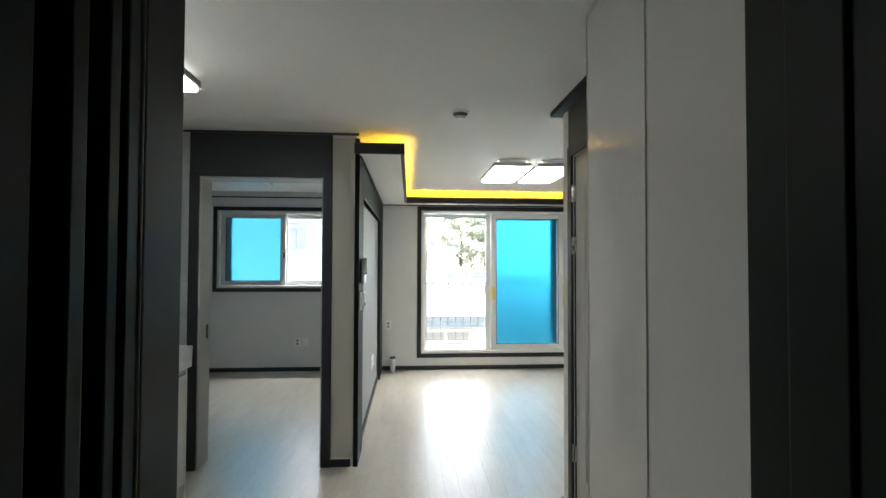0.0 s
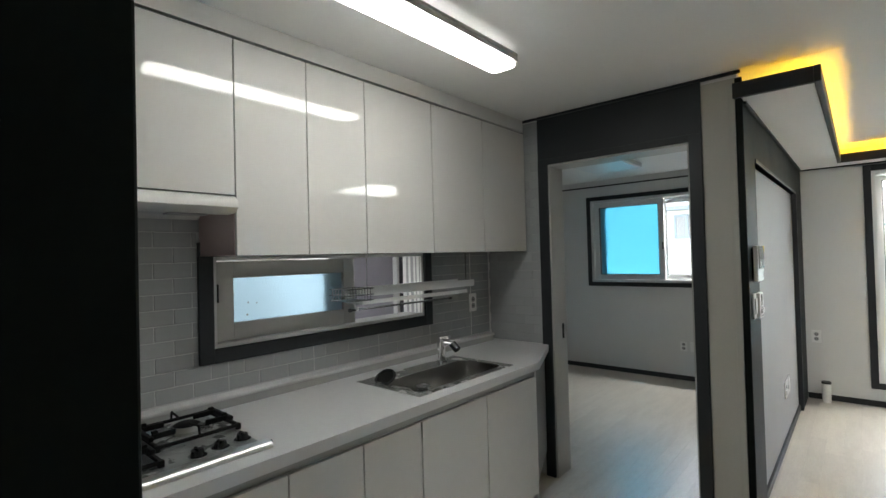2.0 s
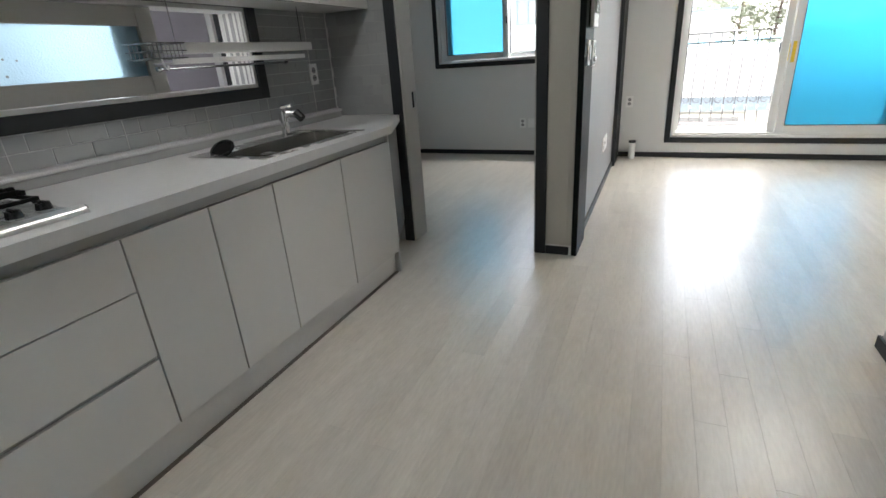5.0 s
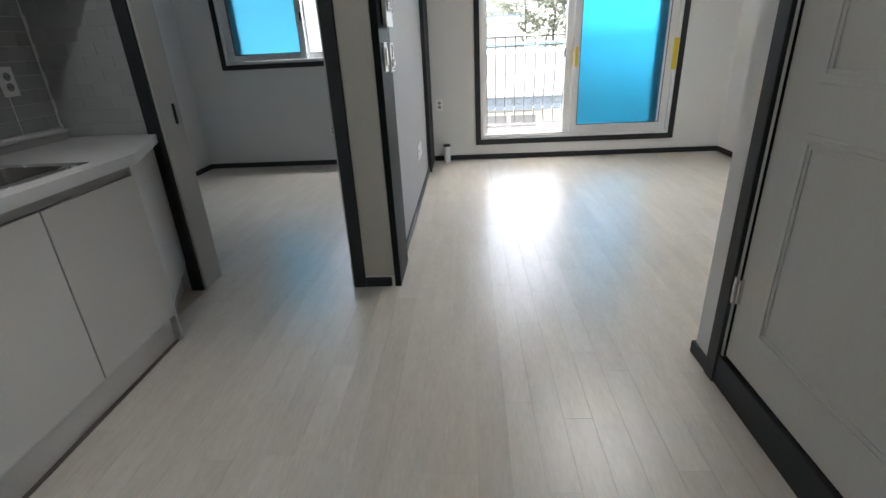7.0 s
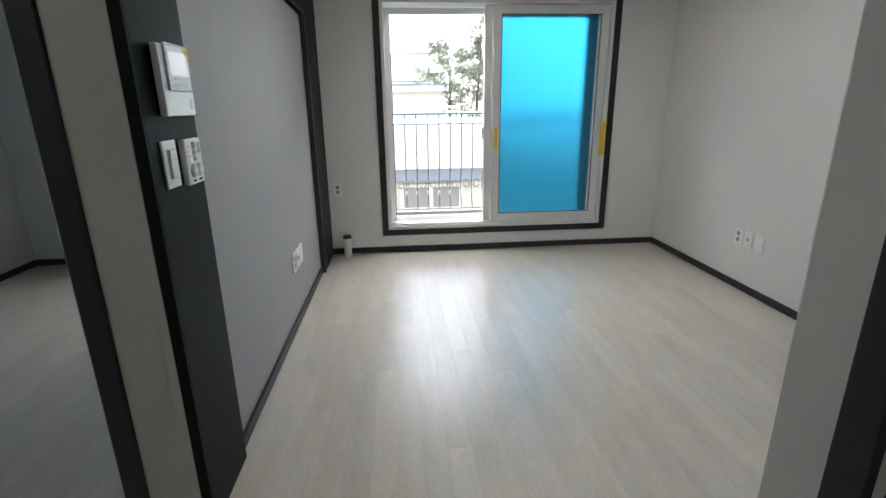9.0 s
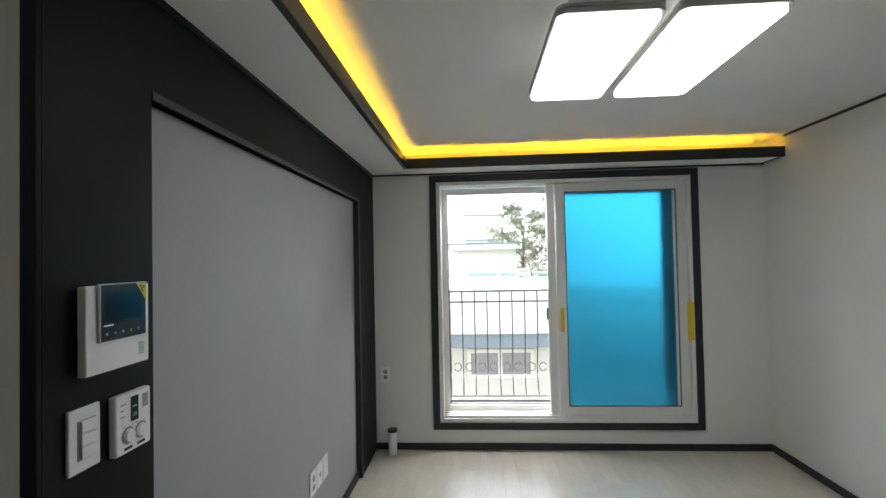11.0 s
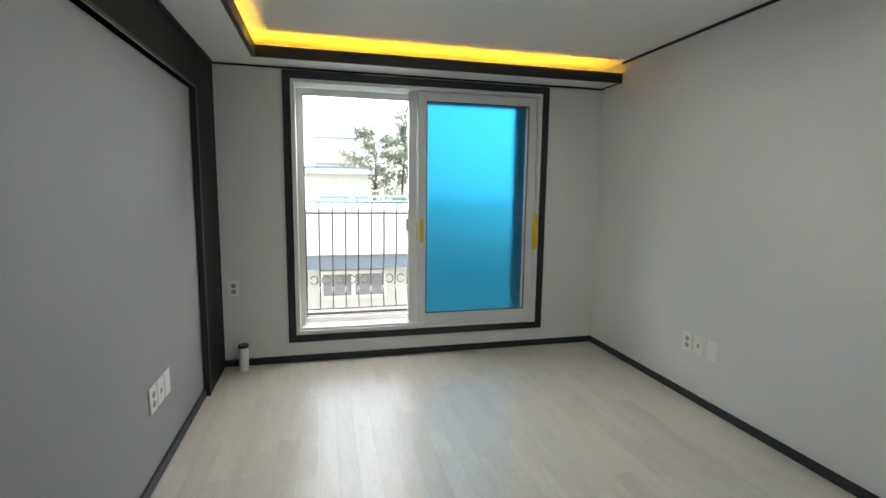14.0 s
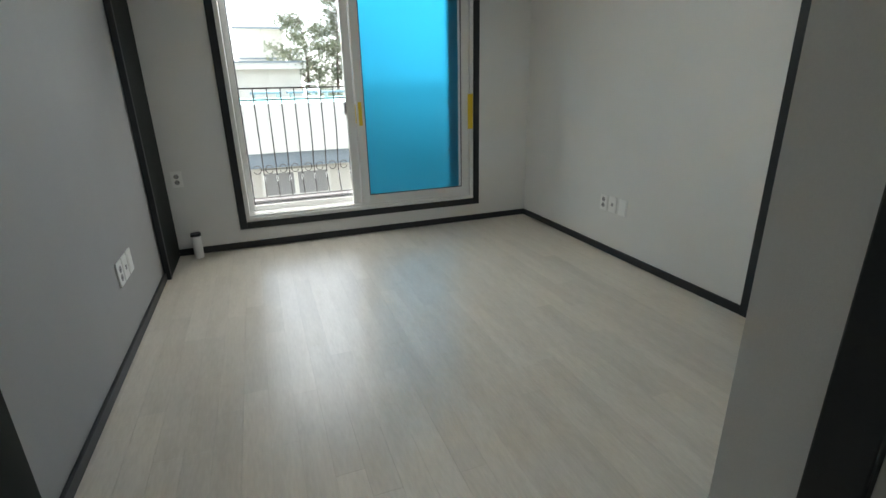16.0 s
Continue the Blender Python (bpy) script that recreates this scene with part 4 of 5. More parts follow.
def dish_shelf():
    e = thing("dish_rack", (-0.78, 3.2, 1.25), "white hanging dish rack with wire basket under wall cabinets", "dish rack")
    x0, x1, y0, y1 = -0.86, -0.72, 2.72, 3.72
    part("tray", B((x0, x1, y0 + 0.165, y1, 1.285, 1.291), (x1 - 0.008, x1, y0 + 0.165, y1, 1.291, 1.325), (x0, x0 + 0.008, y0 + 0.165, y1, 1.291, 1.325), bevel=0.001), PLASTIC, e)
    part("lower_tray", B((x0 + 0.01, x1 - 0.01, y0 + 0.1, y1 - 0.06, 1.245, 1.252), (x1 - 0.016, x1 - 0.01, y0 + 0.1, y1 - 0.06, 1.252, 1.266), bevel=0.001), PLASTIC, e)
    bm = bmesh.new()
    tube(bm, [(x0, y0 + 0.165, 1.325), (x0, y0, 1.325), (x1, y0, 1.325), (x1, y0 + 0.165, 1.325), (x0, y0 + 0.165, 1.325)], 0.0028, 6)
    wb = part("wire_basket", bm, WIRE, e, "dark shiny wire cutlery basket", smooth=True)
    for z in (1.295, 1.268):
        bm = bmesh.new()
        tube(bm, [(x0, y0 + 0.165, z), (x0, y0, z), (x1, y0, z), (x1, y0 + 0.165, z)], 0.0024, 6)
        part("wire", bm, WIRE, wb)
    for k in range(8):
        y = y0 + 0.018 + k * 0.018
        bm = bmesh.new()
        tube(bm, [(x0, y, 1.325), (x0, y, 1.265), (x1, y, 1.265), (x1, y, 1.325)], 0.0022, 6)
        part("wire", bm, WIRE, wb)
    for y in (2.86, 3.66):
        bm = bmesh.new()
        tube(bm, [(x1 - 0.02, y, 1.499), (x1 - 0.02, y, 1.325)], 0.0022, 8)
        part("hanger_rod", bm, WIRE, e)
    bm = bmesh.new()
    tube(bm, [(x1 + 0.012, y0 + 0.01, 1.228), (x1 + 0.012, 3.46, 1.228)], 0.0055, 10)
    cyl(bm, (x1 + 0.012, 3.46, 1.228), (x1 + 0.012, 3.475, 1.228), 0.009, 12)
    cyl(bm, (x1 + 0.012, y0, 1.228), (x1 + 0.012, y0 + 0.012, 1.228), 0.009, 12)
    part("towel_bar", bm, WIRE, e, "thin dark chrome towel bar", smooth=True)
    bm = bmesh.new()
    tube(bm, [(x1, 2.76, 1.265), (x1 + 0.01, 2.76, 1.235), (x1 + 0.025, 2.76, 1.225), (x1 + 0.03, 2.76, 1.24)], 0.004, 8)
    part("hook", bm, PLASTIC, e)


dish_shelf()


# ---- wall devices ----
def plate_x(name, x, s, y0, y1, z0, z1, label, category, kind, group=""):
    """A device plate on a wall of constant x, facing s (+1 or -1)."""
    e = thing(name, (x, (y0 + y1) / 2, (z0 + z1) / 2), label, category, group)
    part("plate", B((x + s * 0.0005, x + s * 0.009, y0, y1, z0, z1), bevel=0.003), PLASTIC, e)
    yc, zc = (y0 + y1) / 2, (z0 + z1) / 2
    if kind == "socket":
        for dz in (-0.022, 0.022):
            bm = bmesh.new()
            cyl(bm, (x + s * 0.0092, yc, zc + dz), (x + s * 0.0105, yc, zc + dz), 0.018, 20)
            c = part("socket_face", bm, GREY_PLASTIC, e)
            bm = bmesh.new()
            for dy in (-0.008, 0.008):
                cyl(bm, (x + s * 0.0107, yc + dy, zc + dz), (x + s * 0.0115, yc + dy, zc + dz), 0.003, 8)
            part("pin_holes", bm, BLACK, c)
    elif kind == "data":
        part("data_port", B((x + s * 0.0092, x + s * 0.012, yc - 0.010, yc + 0.010, zc - 0.012, zc + 0.012), bevel=0.001), GREY_PLASTIC, e)
    elif kind == "blank":
        part("cover", B((x + s * 0.0092, x + s * 0.0115, y0 + 0.012, y1 - 0.012, z0 + 0.018, z1 - 0.018), bevel=0.001), PLASTIC, e)
    return e


def plate_y(name, y, x0, x1, z0, z1, label, kind):
    e = thing(name, ((x0 + x1) / 2, y, (z0 + z1) / 2), label, "wall socket")
    part("plate", B((x0, x1, y - 0.009, y - 0.0005, z0, z1), bevel=0.003), PLASTIC, e)
    xc, zc = (x0 + x1) / 2, (z0 + z1) / 2
    if kind == "socket":
        for dz in (-0.022, 0.022):
            bm = bmesh.new()
            cyl(bm, (xc, y - 0.0105, zc + dz), (xc, y - 0.0092, zc + dz), 0.018, 20)
            c = part("socket_face", bm, GREY_PLASTIC, e)
            bm = bmesh.new()
            for dx in (-0.008, 0.008):
                cyl(bm, (xc + dx, y - 0.0115, zc + dz), (xc + dx, y - 0.0107, zc + dz), 0.003, 8)
            part("pin_holes", bm, BLACK, c)
    else:
        part("cover", B((x0 + 0.012, x1 - 0.012, y - 0.0115, y - 0.0092, z0 + 0.018, z1 - 0.018), bevel=0.001), PLASTIC, e)
    return e


XP = XL - 0.035
plate_x("wall_socket", XP, 1, 5.705, 5.79, 0.330, 0.455, "white double wall socket on the grey panel", "wall socket", "socket", "plates on the grey panel")
plate_x("data_plate", XP, 1, 5.805, 5.89, 0.330, 0.455, "white data outlet plate on the grey panel", "wall plate", "data", "plates on the grey panel")
plate_x("blank_plate", XP, 1, 5.905, 5.99, 0.330, 0.455, "white blank cover plate on the grey panel", "wall plate", "blank", "plates on the grey panel")
plate_x("wall_socket", XR, -1, 5.965, 6.045, 0.320, 0.440, "white double wall socket on the pale wall", "wall socket", "socket", "plates on the pale wall")
plate_x("data_plate", XR, -1, 5.865, 5.945, 0.320, 0.440, "white data outlet plate on the pale wall", "wall plate", "data", "plates on the pale wall")
plate_x("blank_plate", XR, -1, 5.755, 5.835, 0.320, 0.440, "white blank cover plate on the pale wall", "wall plate", "blank", "plates on the pale wall")
plate_x("wall_socket", XK, 1, 3.912, 3.99, 1.088, 1.212, "white double wall socket on grey kitchen tiles", "wall socket", "socket")
plate_y("wall_socket", YW, 0.748, 0.824, 0.543, 0.664, "white double wall socket beside the balcony window", "socket")
plate_y("wall_socket", YW, -0.45, -0.375, 0.33, 0.44, "white double wall socket under the bedroom window", "socket")
plate_y("blank_plate", YW, -0.345, -0.27, 0.33, 0.44, "white blank cover plate under the bedroom window", "blank")


def text_x(parent, words, x, y, z, size, mat, name="lettering"):
    """Raised words on a wall that faces +x."""
    cu = bpy.data.curves.new(name, "FONT")
    cu.body, cu.size, cu.extrude = words, size, 0.0003
    tmp = bpy.data.objects.new(name, cu)
    me = bpy.data.meshes.new_from_object(tmp)
    bpy.data.objects.remove(tmp)
    m = Matrix.Translation(Vector((x, y, z)) - ORIGIN[parent.name]) @ Matrix(((0, 0, 1, 0), (1, 0, 0, 0), (0, 1, 0, 0), (0, 0, 0, 1)))
    me.transform(m)
    me.materials.append(mat)
    ob = new(name, me)
    ob.parent = parent
    return ob


def intercom():
    x, y0, y1, z0, z1 = XL, 4.232, 4.422, 1.300, 1.486
    e = thing("video_intercom", (x, (y0 + y1) / 2, z0), "white video intercom with a dark screen and yellow corner sticker", "intercom")
    part("mount", B((x + 0.0005, x + 0.010, y0 + 0.01, y1 - 0.01, z0 + 0.01, z1 - 0.01)), BLACK, e)
    part("body", B((x + 0.0105, x + 0.030, y0, y1, z0, z1), bevel=0.003), PLASTIC, e)
    s = part("screen", B((x + 0.0302, x + 0.036, y0 + 0.032, y1 - 0.018, z0 + 0.066, z1 + 0.001), bevel=0.002), BLACK, e, "glossy dark touch screen")
    part("screen_edge", B((x + 0.0302, x + 0.0372, y0 + 0.0285, y0 + 0.0315, z0 + 0.066, z1 + 0.001), (x + 0.0302, x + 0.0372, y0 + 0.0285, y1 - 0.018, z1 + 0.0013, z1 + 0.0035)), ALU, s, "silver screen edge")
    part("display", B((x + 0.0362, x + 0.0366, y0 + 0.042, y1 - 0.034, z0 + 0.108, z1 - 0.016)), SCREEN, s)
    bm = bmesh.new()
    for k in range(5):
        y = y0 + 0.046 + k * 0.024
        box(bm, x + 0.0362, x + 0.0366, y, y + 0.006, z0 + 0.079, z0 + 0.084)
    part("touch_marks", bm, GREY_PLASTIC, s)
    part("maker_mark", B((x + 0.0362, x + 0.0366, y0 + 0.040, y0 + 0.068, z0 + 0.098, z0 + 0.1015)), PLASTIC, s)
    bm = bmesh.new()
    pts = [(x + 0.0368, y1 - 0.052, z1 + 0.001), (x + 0.0368, y1 - 0.018, z1 + 0.001), (x + 0.0368, y1 - 0.018, z1 - 0.042)]
    f = [bm.verts.new(p) for p in pts]
    g = [bm.verts.new((p[0] + 0.0004, p[1], p[2])) for p in pts]
    bm.faces.new(f[::-1]), bm.faces.new(g)
    for i in range(3):
        bm.faces.new((f[i], f[(i + 1) % 3], g[(i + 1) % 3], g[i]))
    part("sticker", bm, YELLOW, e, "yellow corner sticker with small dark print")
    for dy, dz in ((0.010, 0.010), (0.017, 0.014), (0.014, 0.020), (0.021, 0.008)):
        part("sticker_print", B((x + 0.0374, x + 0.0377, y1 - 0.020 - dy, y1 - 0.016 - dy + 0.001, z1 - dz, z1 + 0.004 - dz)), BLACK, e)
    bm = bmesh.new()
    for i in range(4):
        for j in range(5):
            box(bm, x + 0.0302, x + 0.0308, y1 - 0.036 + i * 0.005, y1 - 0.033 + i * 0.005, z0 + 0.02 + j * 0.006, z0 + 0.023 + j * 0.006)
    part("speaker_grille", bm, GREY_PLASTIC, e)


intercom()


def light_switch():
    x, y0, y1, z0, z1 = XL, 4.214, 4.296, 1.105, 1.236
    e = thing("light_switch", (x, (y0 + y1) / 2, z0), "white three-rocker light switch on the dark wall", "light switch")
    part("plate", B((x + 0.0005, x + 0.009, y0, y1, z0, z1), bevel=0.003), PLASTIC, e)
    part("surround", B((x + 0.0092, x + 0.0105, y0 + 0.020, y1 - 0.014, z0 + 0.025, z1 - 0.025)), GREY_PLASTIC, e)
    for k in range(3):
        part("rocker", B((x + 0.0107, x + 0.0155, y0 + 0.026, y1 - 0.016, z0 + 0.0275 + k * 0.0262, z0 + 0.0525 + k * 0.0262), bevel=0.001), PLASTIC, e)


light_switch()


def thermostat():
    x, y0, y1, z0, z1 = XL, 4.327, 4.441, 1.098, 1.233
    e = thing("thermostat", (x, (y0 + y1) / 2, z0), "white heating thermostat with two dials and a dark display", "thermostat")
    part("body", B((x + 0.0005, x + 0.020, y0, y1, z0, z1), bevel=0.004), PLASTIC, e)
    part("display", B((x + 0.0202, x + 0.021, y0 + 0.045, y0 + 0.070, z0 + 0.068, z1 - 0.010)), BLACK, e, "narrow dark display")
    for yc in (y0 + 0.036, y0 + 0.078):
        bm = bmesh.new()
        cyl(bm, (x + 0.0202, yc, z0 + 0.040), (x + 0.0215, yc, z0 + 0.040), 0.020, 24)
        d = part("dial", bm, GREY_PLASTIC, e)
        bm = bmesh.new()
        cyl(bm, (x + 0.0217, yc, z0 + 0.040), (x + 0.029, yc, z0 + 0.040), 0.0155, 24, 0.014)
        part("dial_cap", bm, PLASTIC, d)
    part("label_strip", B((x + 0.0202, x + 0.0206, y0 + 0.024, y0 + 0.050, z0 + 0.008, z0 + 0.014)), BLACK, e)
    part("label_strip", B((x + 0.0202, x + 0.0206, y0 + 0.066, y0 + 0.092, z0 + 0.008, z0 + 0.014)), BLACK, e)
    for a, w in ((0.112, 0.018), (0.098, 0.012), (0.084, 0.016)):
        part("print_line", B((x + 0.0202, x + 0.0205, y0 + 0.012, y0 + 0.012 + w, z0 + a, z0 + a + 0.003)), GREY_PLASTIC, e)
    for ya, yb in ((y0 + 0.018, y0 + 0.036), (y0 + 0.082, y0 + 0.098)):
        part("button", B((x + 0.0202, x + 0.0215, ya, yb, z0 + 0.066, z0 + 0.080), bevel=0.0005), PLASTIC, e, "small flat white button")
    for yc in (y0 + 0.022, y0 + 0.050, y0 + 0.064, y0 + 0.092):
        part("dial_mark", B((x + 0.0202, x + 0.0205, yc - 0.003, yc + 0.003, z0 + 0.060, z0 + 0.0625)), GREY_PLASTIC, e)
    part("display_digits", B((x + 0.0212, x + 0.0214, y0 + 0.051, y0 + 0.064, z0 + 0.100, z0 + 0.104), (x + 0.0212, x + 0.0214, y0 + 0.053, y0 + 0.056, z0 + 0.078, z0 + 0.088), (x + 0.0212, x + 0.0214, y0 + 0.060, y0 + 0.063, z0 + 0.078, z0 + 0.088)), GREY_PLASTIC, e)
    part("print_block", B((x + 0.0202, x + 0.0205, y0 + 0.084, y0 + 0.104, z0 + 0.090, z0 + 0.122)), GREY_PLASTIC, e)


thermostat()


def floor_pipe():
    x, y = 0.853, 7.10
    e = thing("pipe_stub", (x, y, 0), "short white plastic pipe stub with a dark rim on the floor", "pipe")
    bm = bmesh.new()
    cyl(bm, (x, y, 0.0), (x, y, 0.175), 0.034, 28)
    part("pipe", bm, PLASTIC, e, smooth=True)
    bm = bmesh.new()
    cyl(bm, (x, y, 0.1755), (x, y, 0.197), 0.038, 28)
    part("collar", bm, CHARCOAL, e, smooth=True)


floor_pipe()


DETECTOR_RING = material("dark_grey_slots", (0.09, 0.09, 0.095), 0.5)


def smoke_detector(x, y, z, label):
    e = thing("smoke_detector", (x, y, z), label, "smoke detector")
    bm = bmesh.new()
    cyl(bm, (x, y, z - 0.014), (x, y, z - 0.001), 0.055, 28)
    part("base", bm, PLASTIC, e, smooth=True)
    bm = bmesh.new()
    cyl(bm, (x, y, z - 0.030), (x, y, z - 0.0145), 0.034, 28, 0.048)
    part("body", bm, DETECTOR_RING, e, "dark grey slotted ring", smooth=True)
    bm = bmesh.new()
    cyl(bm, (x, y, z - 0.046), (x, y, z - 0.0305), 0.026, 20, 0.032)
    part("sensor", bm, PLASTIC, e, smooth=True)


smoke_detector(1.376, 3.585, CEIL, "round white smoke detector on the hall ceiling")
smoke_detector(-0.07, 5.80, CEIL, "round white smoke detector on the bedroom ceiling")


def gas_valve():
    x, y, z = XK, 1.60, 1.37
    e = thing("gas_valve", (x, y, z), "small grey gas cut-off box on grey tiles", "gas valve")
    part("plate", B((x + 0.0005, x + 0.006, y - 0.022, y + 0.018, z - 0.03, z + 0.03), bevel=0.002), PLASTIC, e)
    part("box_cover", B((x + 0.0062, x + 0.03, y - 0.02, y + 0.015, z - 0.026, z + 0.026), bevel=0.008), GREY_PLASTIC, e)


gas_valve()


def strainer():
    e = thing("sink_strainer", (-0.52, 2.86, 0.88), "dark handled strainer cover leaning in the sink", "strainer")
    bm = bmesh.new()
    c = Vector((-0.62, 2.86, 0.895))
    ring = []
    for k in range(25):
        a = math.tau * k / 24
        ring.append(c + Vector((0.055 * math.cos(a), 0.035 * math.sin(a), 0.028 * math.sin(a))))
    tube(bm, ring, 0.007, 8)
    part("rim", bm, BLACK, e, smooth=True)
    bm = bmesh.new()
    lo = [bm.verts.new(p + Vector((0, 0.0015, 0))) for p in ring[:24]]
    hi = [bm.verts.new(p - Vector((0, 0.0015, 0))) for p in ring[:24]]
    bm.faces.new(lo), bm.faces.new(hi[::-1])
    part("mesh_disc", bm, IRON, e)
    bm = bmesh.new()
    tube(bm, [ring[18], Vector((-0.50, 2.90, 0.85)), Vector((-0.46, 2.95, 0.80))], 0.005, 8)
    part("handle", bm, CHROME, e, smooth=True)
    e = thing("sink_basket", (-0.45, 2.93, 0.83), "clear plastic wrapped accessory in the sink bowl", "sink basket")
    part("basket", B((-0.50, -0.40, 2.84, 3.00, 0.80, 0.83), bevel=0.008), ACRYLIC, e)
    part("drain_cup", cyl(bmesh.new(), (-0.45, 2.95, 0.831), (-0.45, 2.95, 0.862), 0.03, 20, 0.036), STAINLESS, e, smooth=True)


strainer()


# ---- hall ----
def shoe_cabinet():
    x0, x1 = 1.72, 2.04
    e = thing("shoe_cabinet", (1.88, 1.95, 0), "tall glossy white shoe cabinet with grey edge profiles by the entrance", "cabinet")
    part("carcass", B((x0 + 0.022, x1, 1.55, 2.372, 0.05, CEIL - 0.012)), MATT_WHITE, e)
    part("plinth", B((x0 + 0.04, x1, 1.55, 2.37, 0, 0.048)), MATT_WHITE, e)
    for a, b in ((1.945, 2.372), (1.531, 1.928)):
        part("door", B((x0, x0 + 0.020, a, b, 0.06, CEIL - 0.014), bevel=0.002), GLOSS_WHITE, e, "tall glossy white door")
    part("edge_profile", B((x0 + 0.003, x0 + 0.020, 1.931, 1.942, 0.06, CEIL - 0.014)), ALU, e)
    part("edge_profile", B((x0 - 0.001, x0 + 0.021, 2.374, 2.380, 0.06, CEIL - 0.014)), MATT_WHITE, e)


shoe_cabinet()


def bathroom_door():
    d = tagged(thing("door_1", (XB, 2.9, 0.13), "", ""), "closed off-white moulded bathroom door", kind="structure")
    x0, x1, y0, y1, z0, z1 = XB + 0.005, XB + 0.045, 2.505, 3.31, 0.132, 2.06
    part("lining", B((XB - 0.004, XB + 0.11, 3.311, 3.3245, 0.126, 2.0695), (XB - 0.004, XB + 0.11, 2.4905, 2.503, 0.126, 2.0695), (XB - 0.004, XB + 0.11, 2.504, 3.3105, 2.0605, 2.0695)), BEIGE, d)
    part("seal", B((XB - 0.002, XB + 0.004, 3.3101, 3.3109, 0.127, 2.06), (XB + 0.0005, XB + 0.0045, 3.3062, 3.3095, 0.132, 2.06)), BLACK, d, "thin dark rubber seal")
    leaf = part("leaf", B((x0, x1, y0, y1, z0, z1), bevel=0.002), DOOR, d)
    for a, b in ((z0 + 0.16, 0.95), (1.08, z1 - 0.16)):
        bm = bmesh.new()
        ya, yb = y0 + 0.13, y1 - 0.14
        t = 0.036
        for q in ((ya, yb, a, a + t), (ya, yb, b - t, b), (ya, ya + t, a + t, b - t), (yb - t, yb, a + t, b - t)):
            box(bm, x0 - 0.004, x0 - 0.0005, *q, bevel=0.0015)
        part("moulding", bm, DOOR, leaf)
        bm, g = bmesh.new(), 0.012
        for q in ((ya + g, yb - g, a + g, a + 2 * g), (ya + g, yb - g, b - 2 * g, b - g), (ya + g, ya + 2 * g, a + 2 * g, b - 2 * g), (yb - 2 * g, yb - g, a + 2 * g, b - 2 * g)):
            box(bm, x0 - 0.0085, x0 - 0.0045, *q, bevel=0.0019)
        part("moulding_bead", bm, DOOR, leaf)
    for z in (0.40, 1.56, 1.85):
        bm = bmesh.new()
        cyl(bm, (XB - 0.012, 3.3105, z - 0.05), (XB - 0.012, 3.3105, z + 0.05), 0.007, 12)
        box(bm, XB - 0.010, XB + 0.004, 3.290, 3.3095, z - 0.045, z + 0.045)
        part("hinge", bm, STAINLESS, d, "steel butt hinge")
    bm = bmesh.new()
    cyl(bm, (x0 - 0.055, y0 + 0.07, 1.0), (x0 - 0.001, y0 + 0.07, 1.0), 0.012, 16)
    box(bm, x0 - 0.062, x0 - 0.045, y0 + 0.05, y0 + 0.17, 0.99, 1.01, bevel=0.003)
    part("door_handle", bm, STAINLESS, d)


DOOR = material("off_white_door_film", (0.56, 0.56, 0.53), 0.45, second=(0.52, 0.52, 0.49), scale=5, fine=120, bump=0.15, stretch=(1, 1, 0.15))
bathroom_door()

# strike plates in the two linings
for x, y, s in ((DX0 + 0.0005, YD + 0.12, 1),):
    e = thing("strike_plate", (x, y, 0.95), "small dark strike plate in the beige doorway lining", "strike plate")
    part("plate", B((x, x + 0.003, y - 0.012, y + 0.012, 0.90, 1.0), bevel=0.001), BLACK, e)
    part("slot", B((x + 0.0031, x + 0.0036, y - 0.005, y + 0.005, 0.93, 0.97)), STEEL_DARK, e)
e = thing("strike_plate", (XR + 0.09, 4.707, 0.985), "small dark strike plate in the side room doorway", "strike plate")
part("plate", B((XR + 0.075, XR + 0.10, 4.704, 4.7075, 0.94, 1.03), bevel=0.001), BLACK, e)
part("slot", B((XR + 0.082, XR + 0.092, 4.703, 4.7037, 0.965, 1.005)), STEEL_DARK, e)

# side room window
sw = tagged(thing("window_5", (6.72, 5.67, 1.0), "", ""), "white side room window in a dark casing", kind="structure")
part("window_casing", B((6.70, 6.718, 5.05, 5.10, 0.92, 2.15), (6.70, 6.718, 6.25, 6.30, 0.92, 2.15), (6.70, 6.718, 5.10, 6.25, 0.92, 0.965), (6.70, 6.718, 5.10, 6.25, 2.1, 2.15), bevel=0.003), CHARCOAL, sw, "dark charcoal window casing")
part("window_frame", B((6.74, 6.80, 5.10, 5.15, 0.96, 2.1), (6.74, 6.80, 6.20, 6.25, 0.96, 2.1), (6.74, 6.80, 5.15, 6.20, 0.96, 1.02), (6.74, 6.80, 5.15, 6.20, 2.04, 2.1), (6.74, 6.80, 5.65, 5.71, 1.02, 2.04)), PVC, sw)
part("pane", B((6.765, 6.77, 5.15, 5.65, 1.02, 2.04)), CLEAR, sw).visible_shadow = False
part("pane", B((6.765, 6.77, 5.71, 6.20, 1.02, 2.04)), FROST, sw)

# things in the light shaft, seen through the kitchen window
sh = thing("shaft_window", (XK - 0.5, YD - 0.16, 1.0), "white plastic window frames on the lilac-white shaft wall", "window")
part("frame", B((-1.75, -1.70, YD - 0.19, YD - 0.152, 0.7, 1.9), (-1.62, -1.56, YD - 0.20, YD - 0.152, 0.7, 1.9), (-1.48, -1.44, YD - 0.19, YD - 0.152, 0.7, 1.9), (-1.75, -1.44, YD - 0.19, YD - 0.152, 1.9, 1.95), (-1.75, -1.44, YD - 0.19, YD - 0.152, 0.65, 0.7), bevel=0.003), PVC, sh)
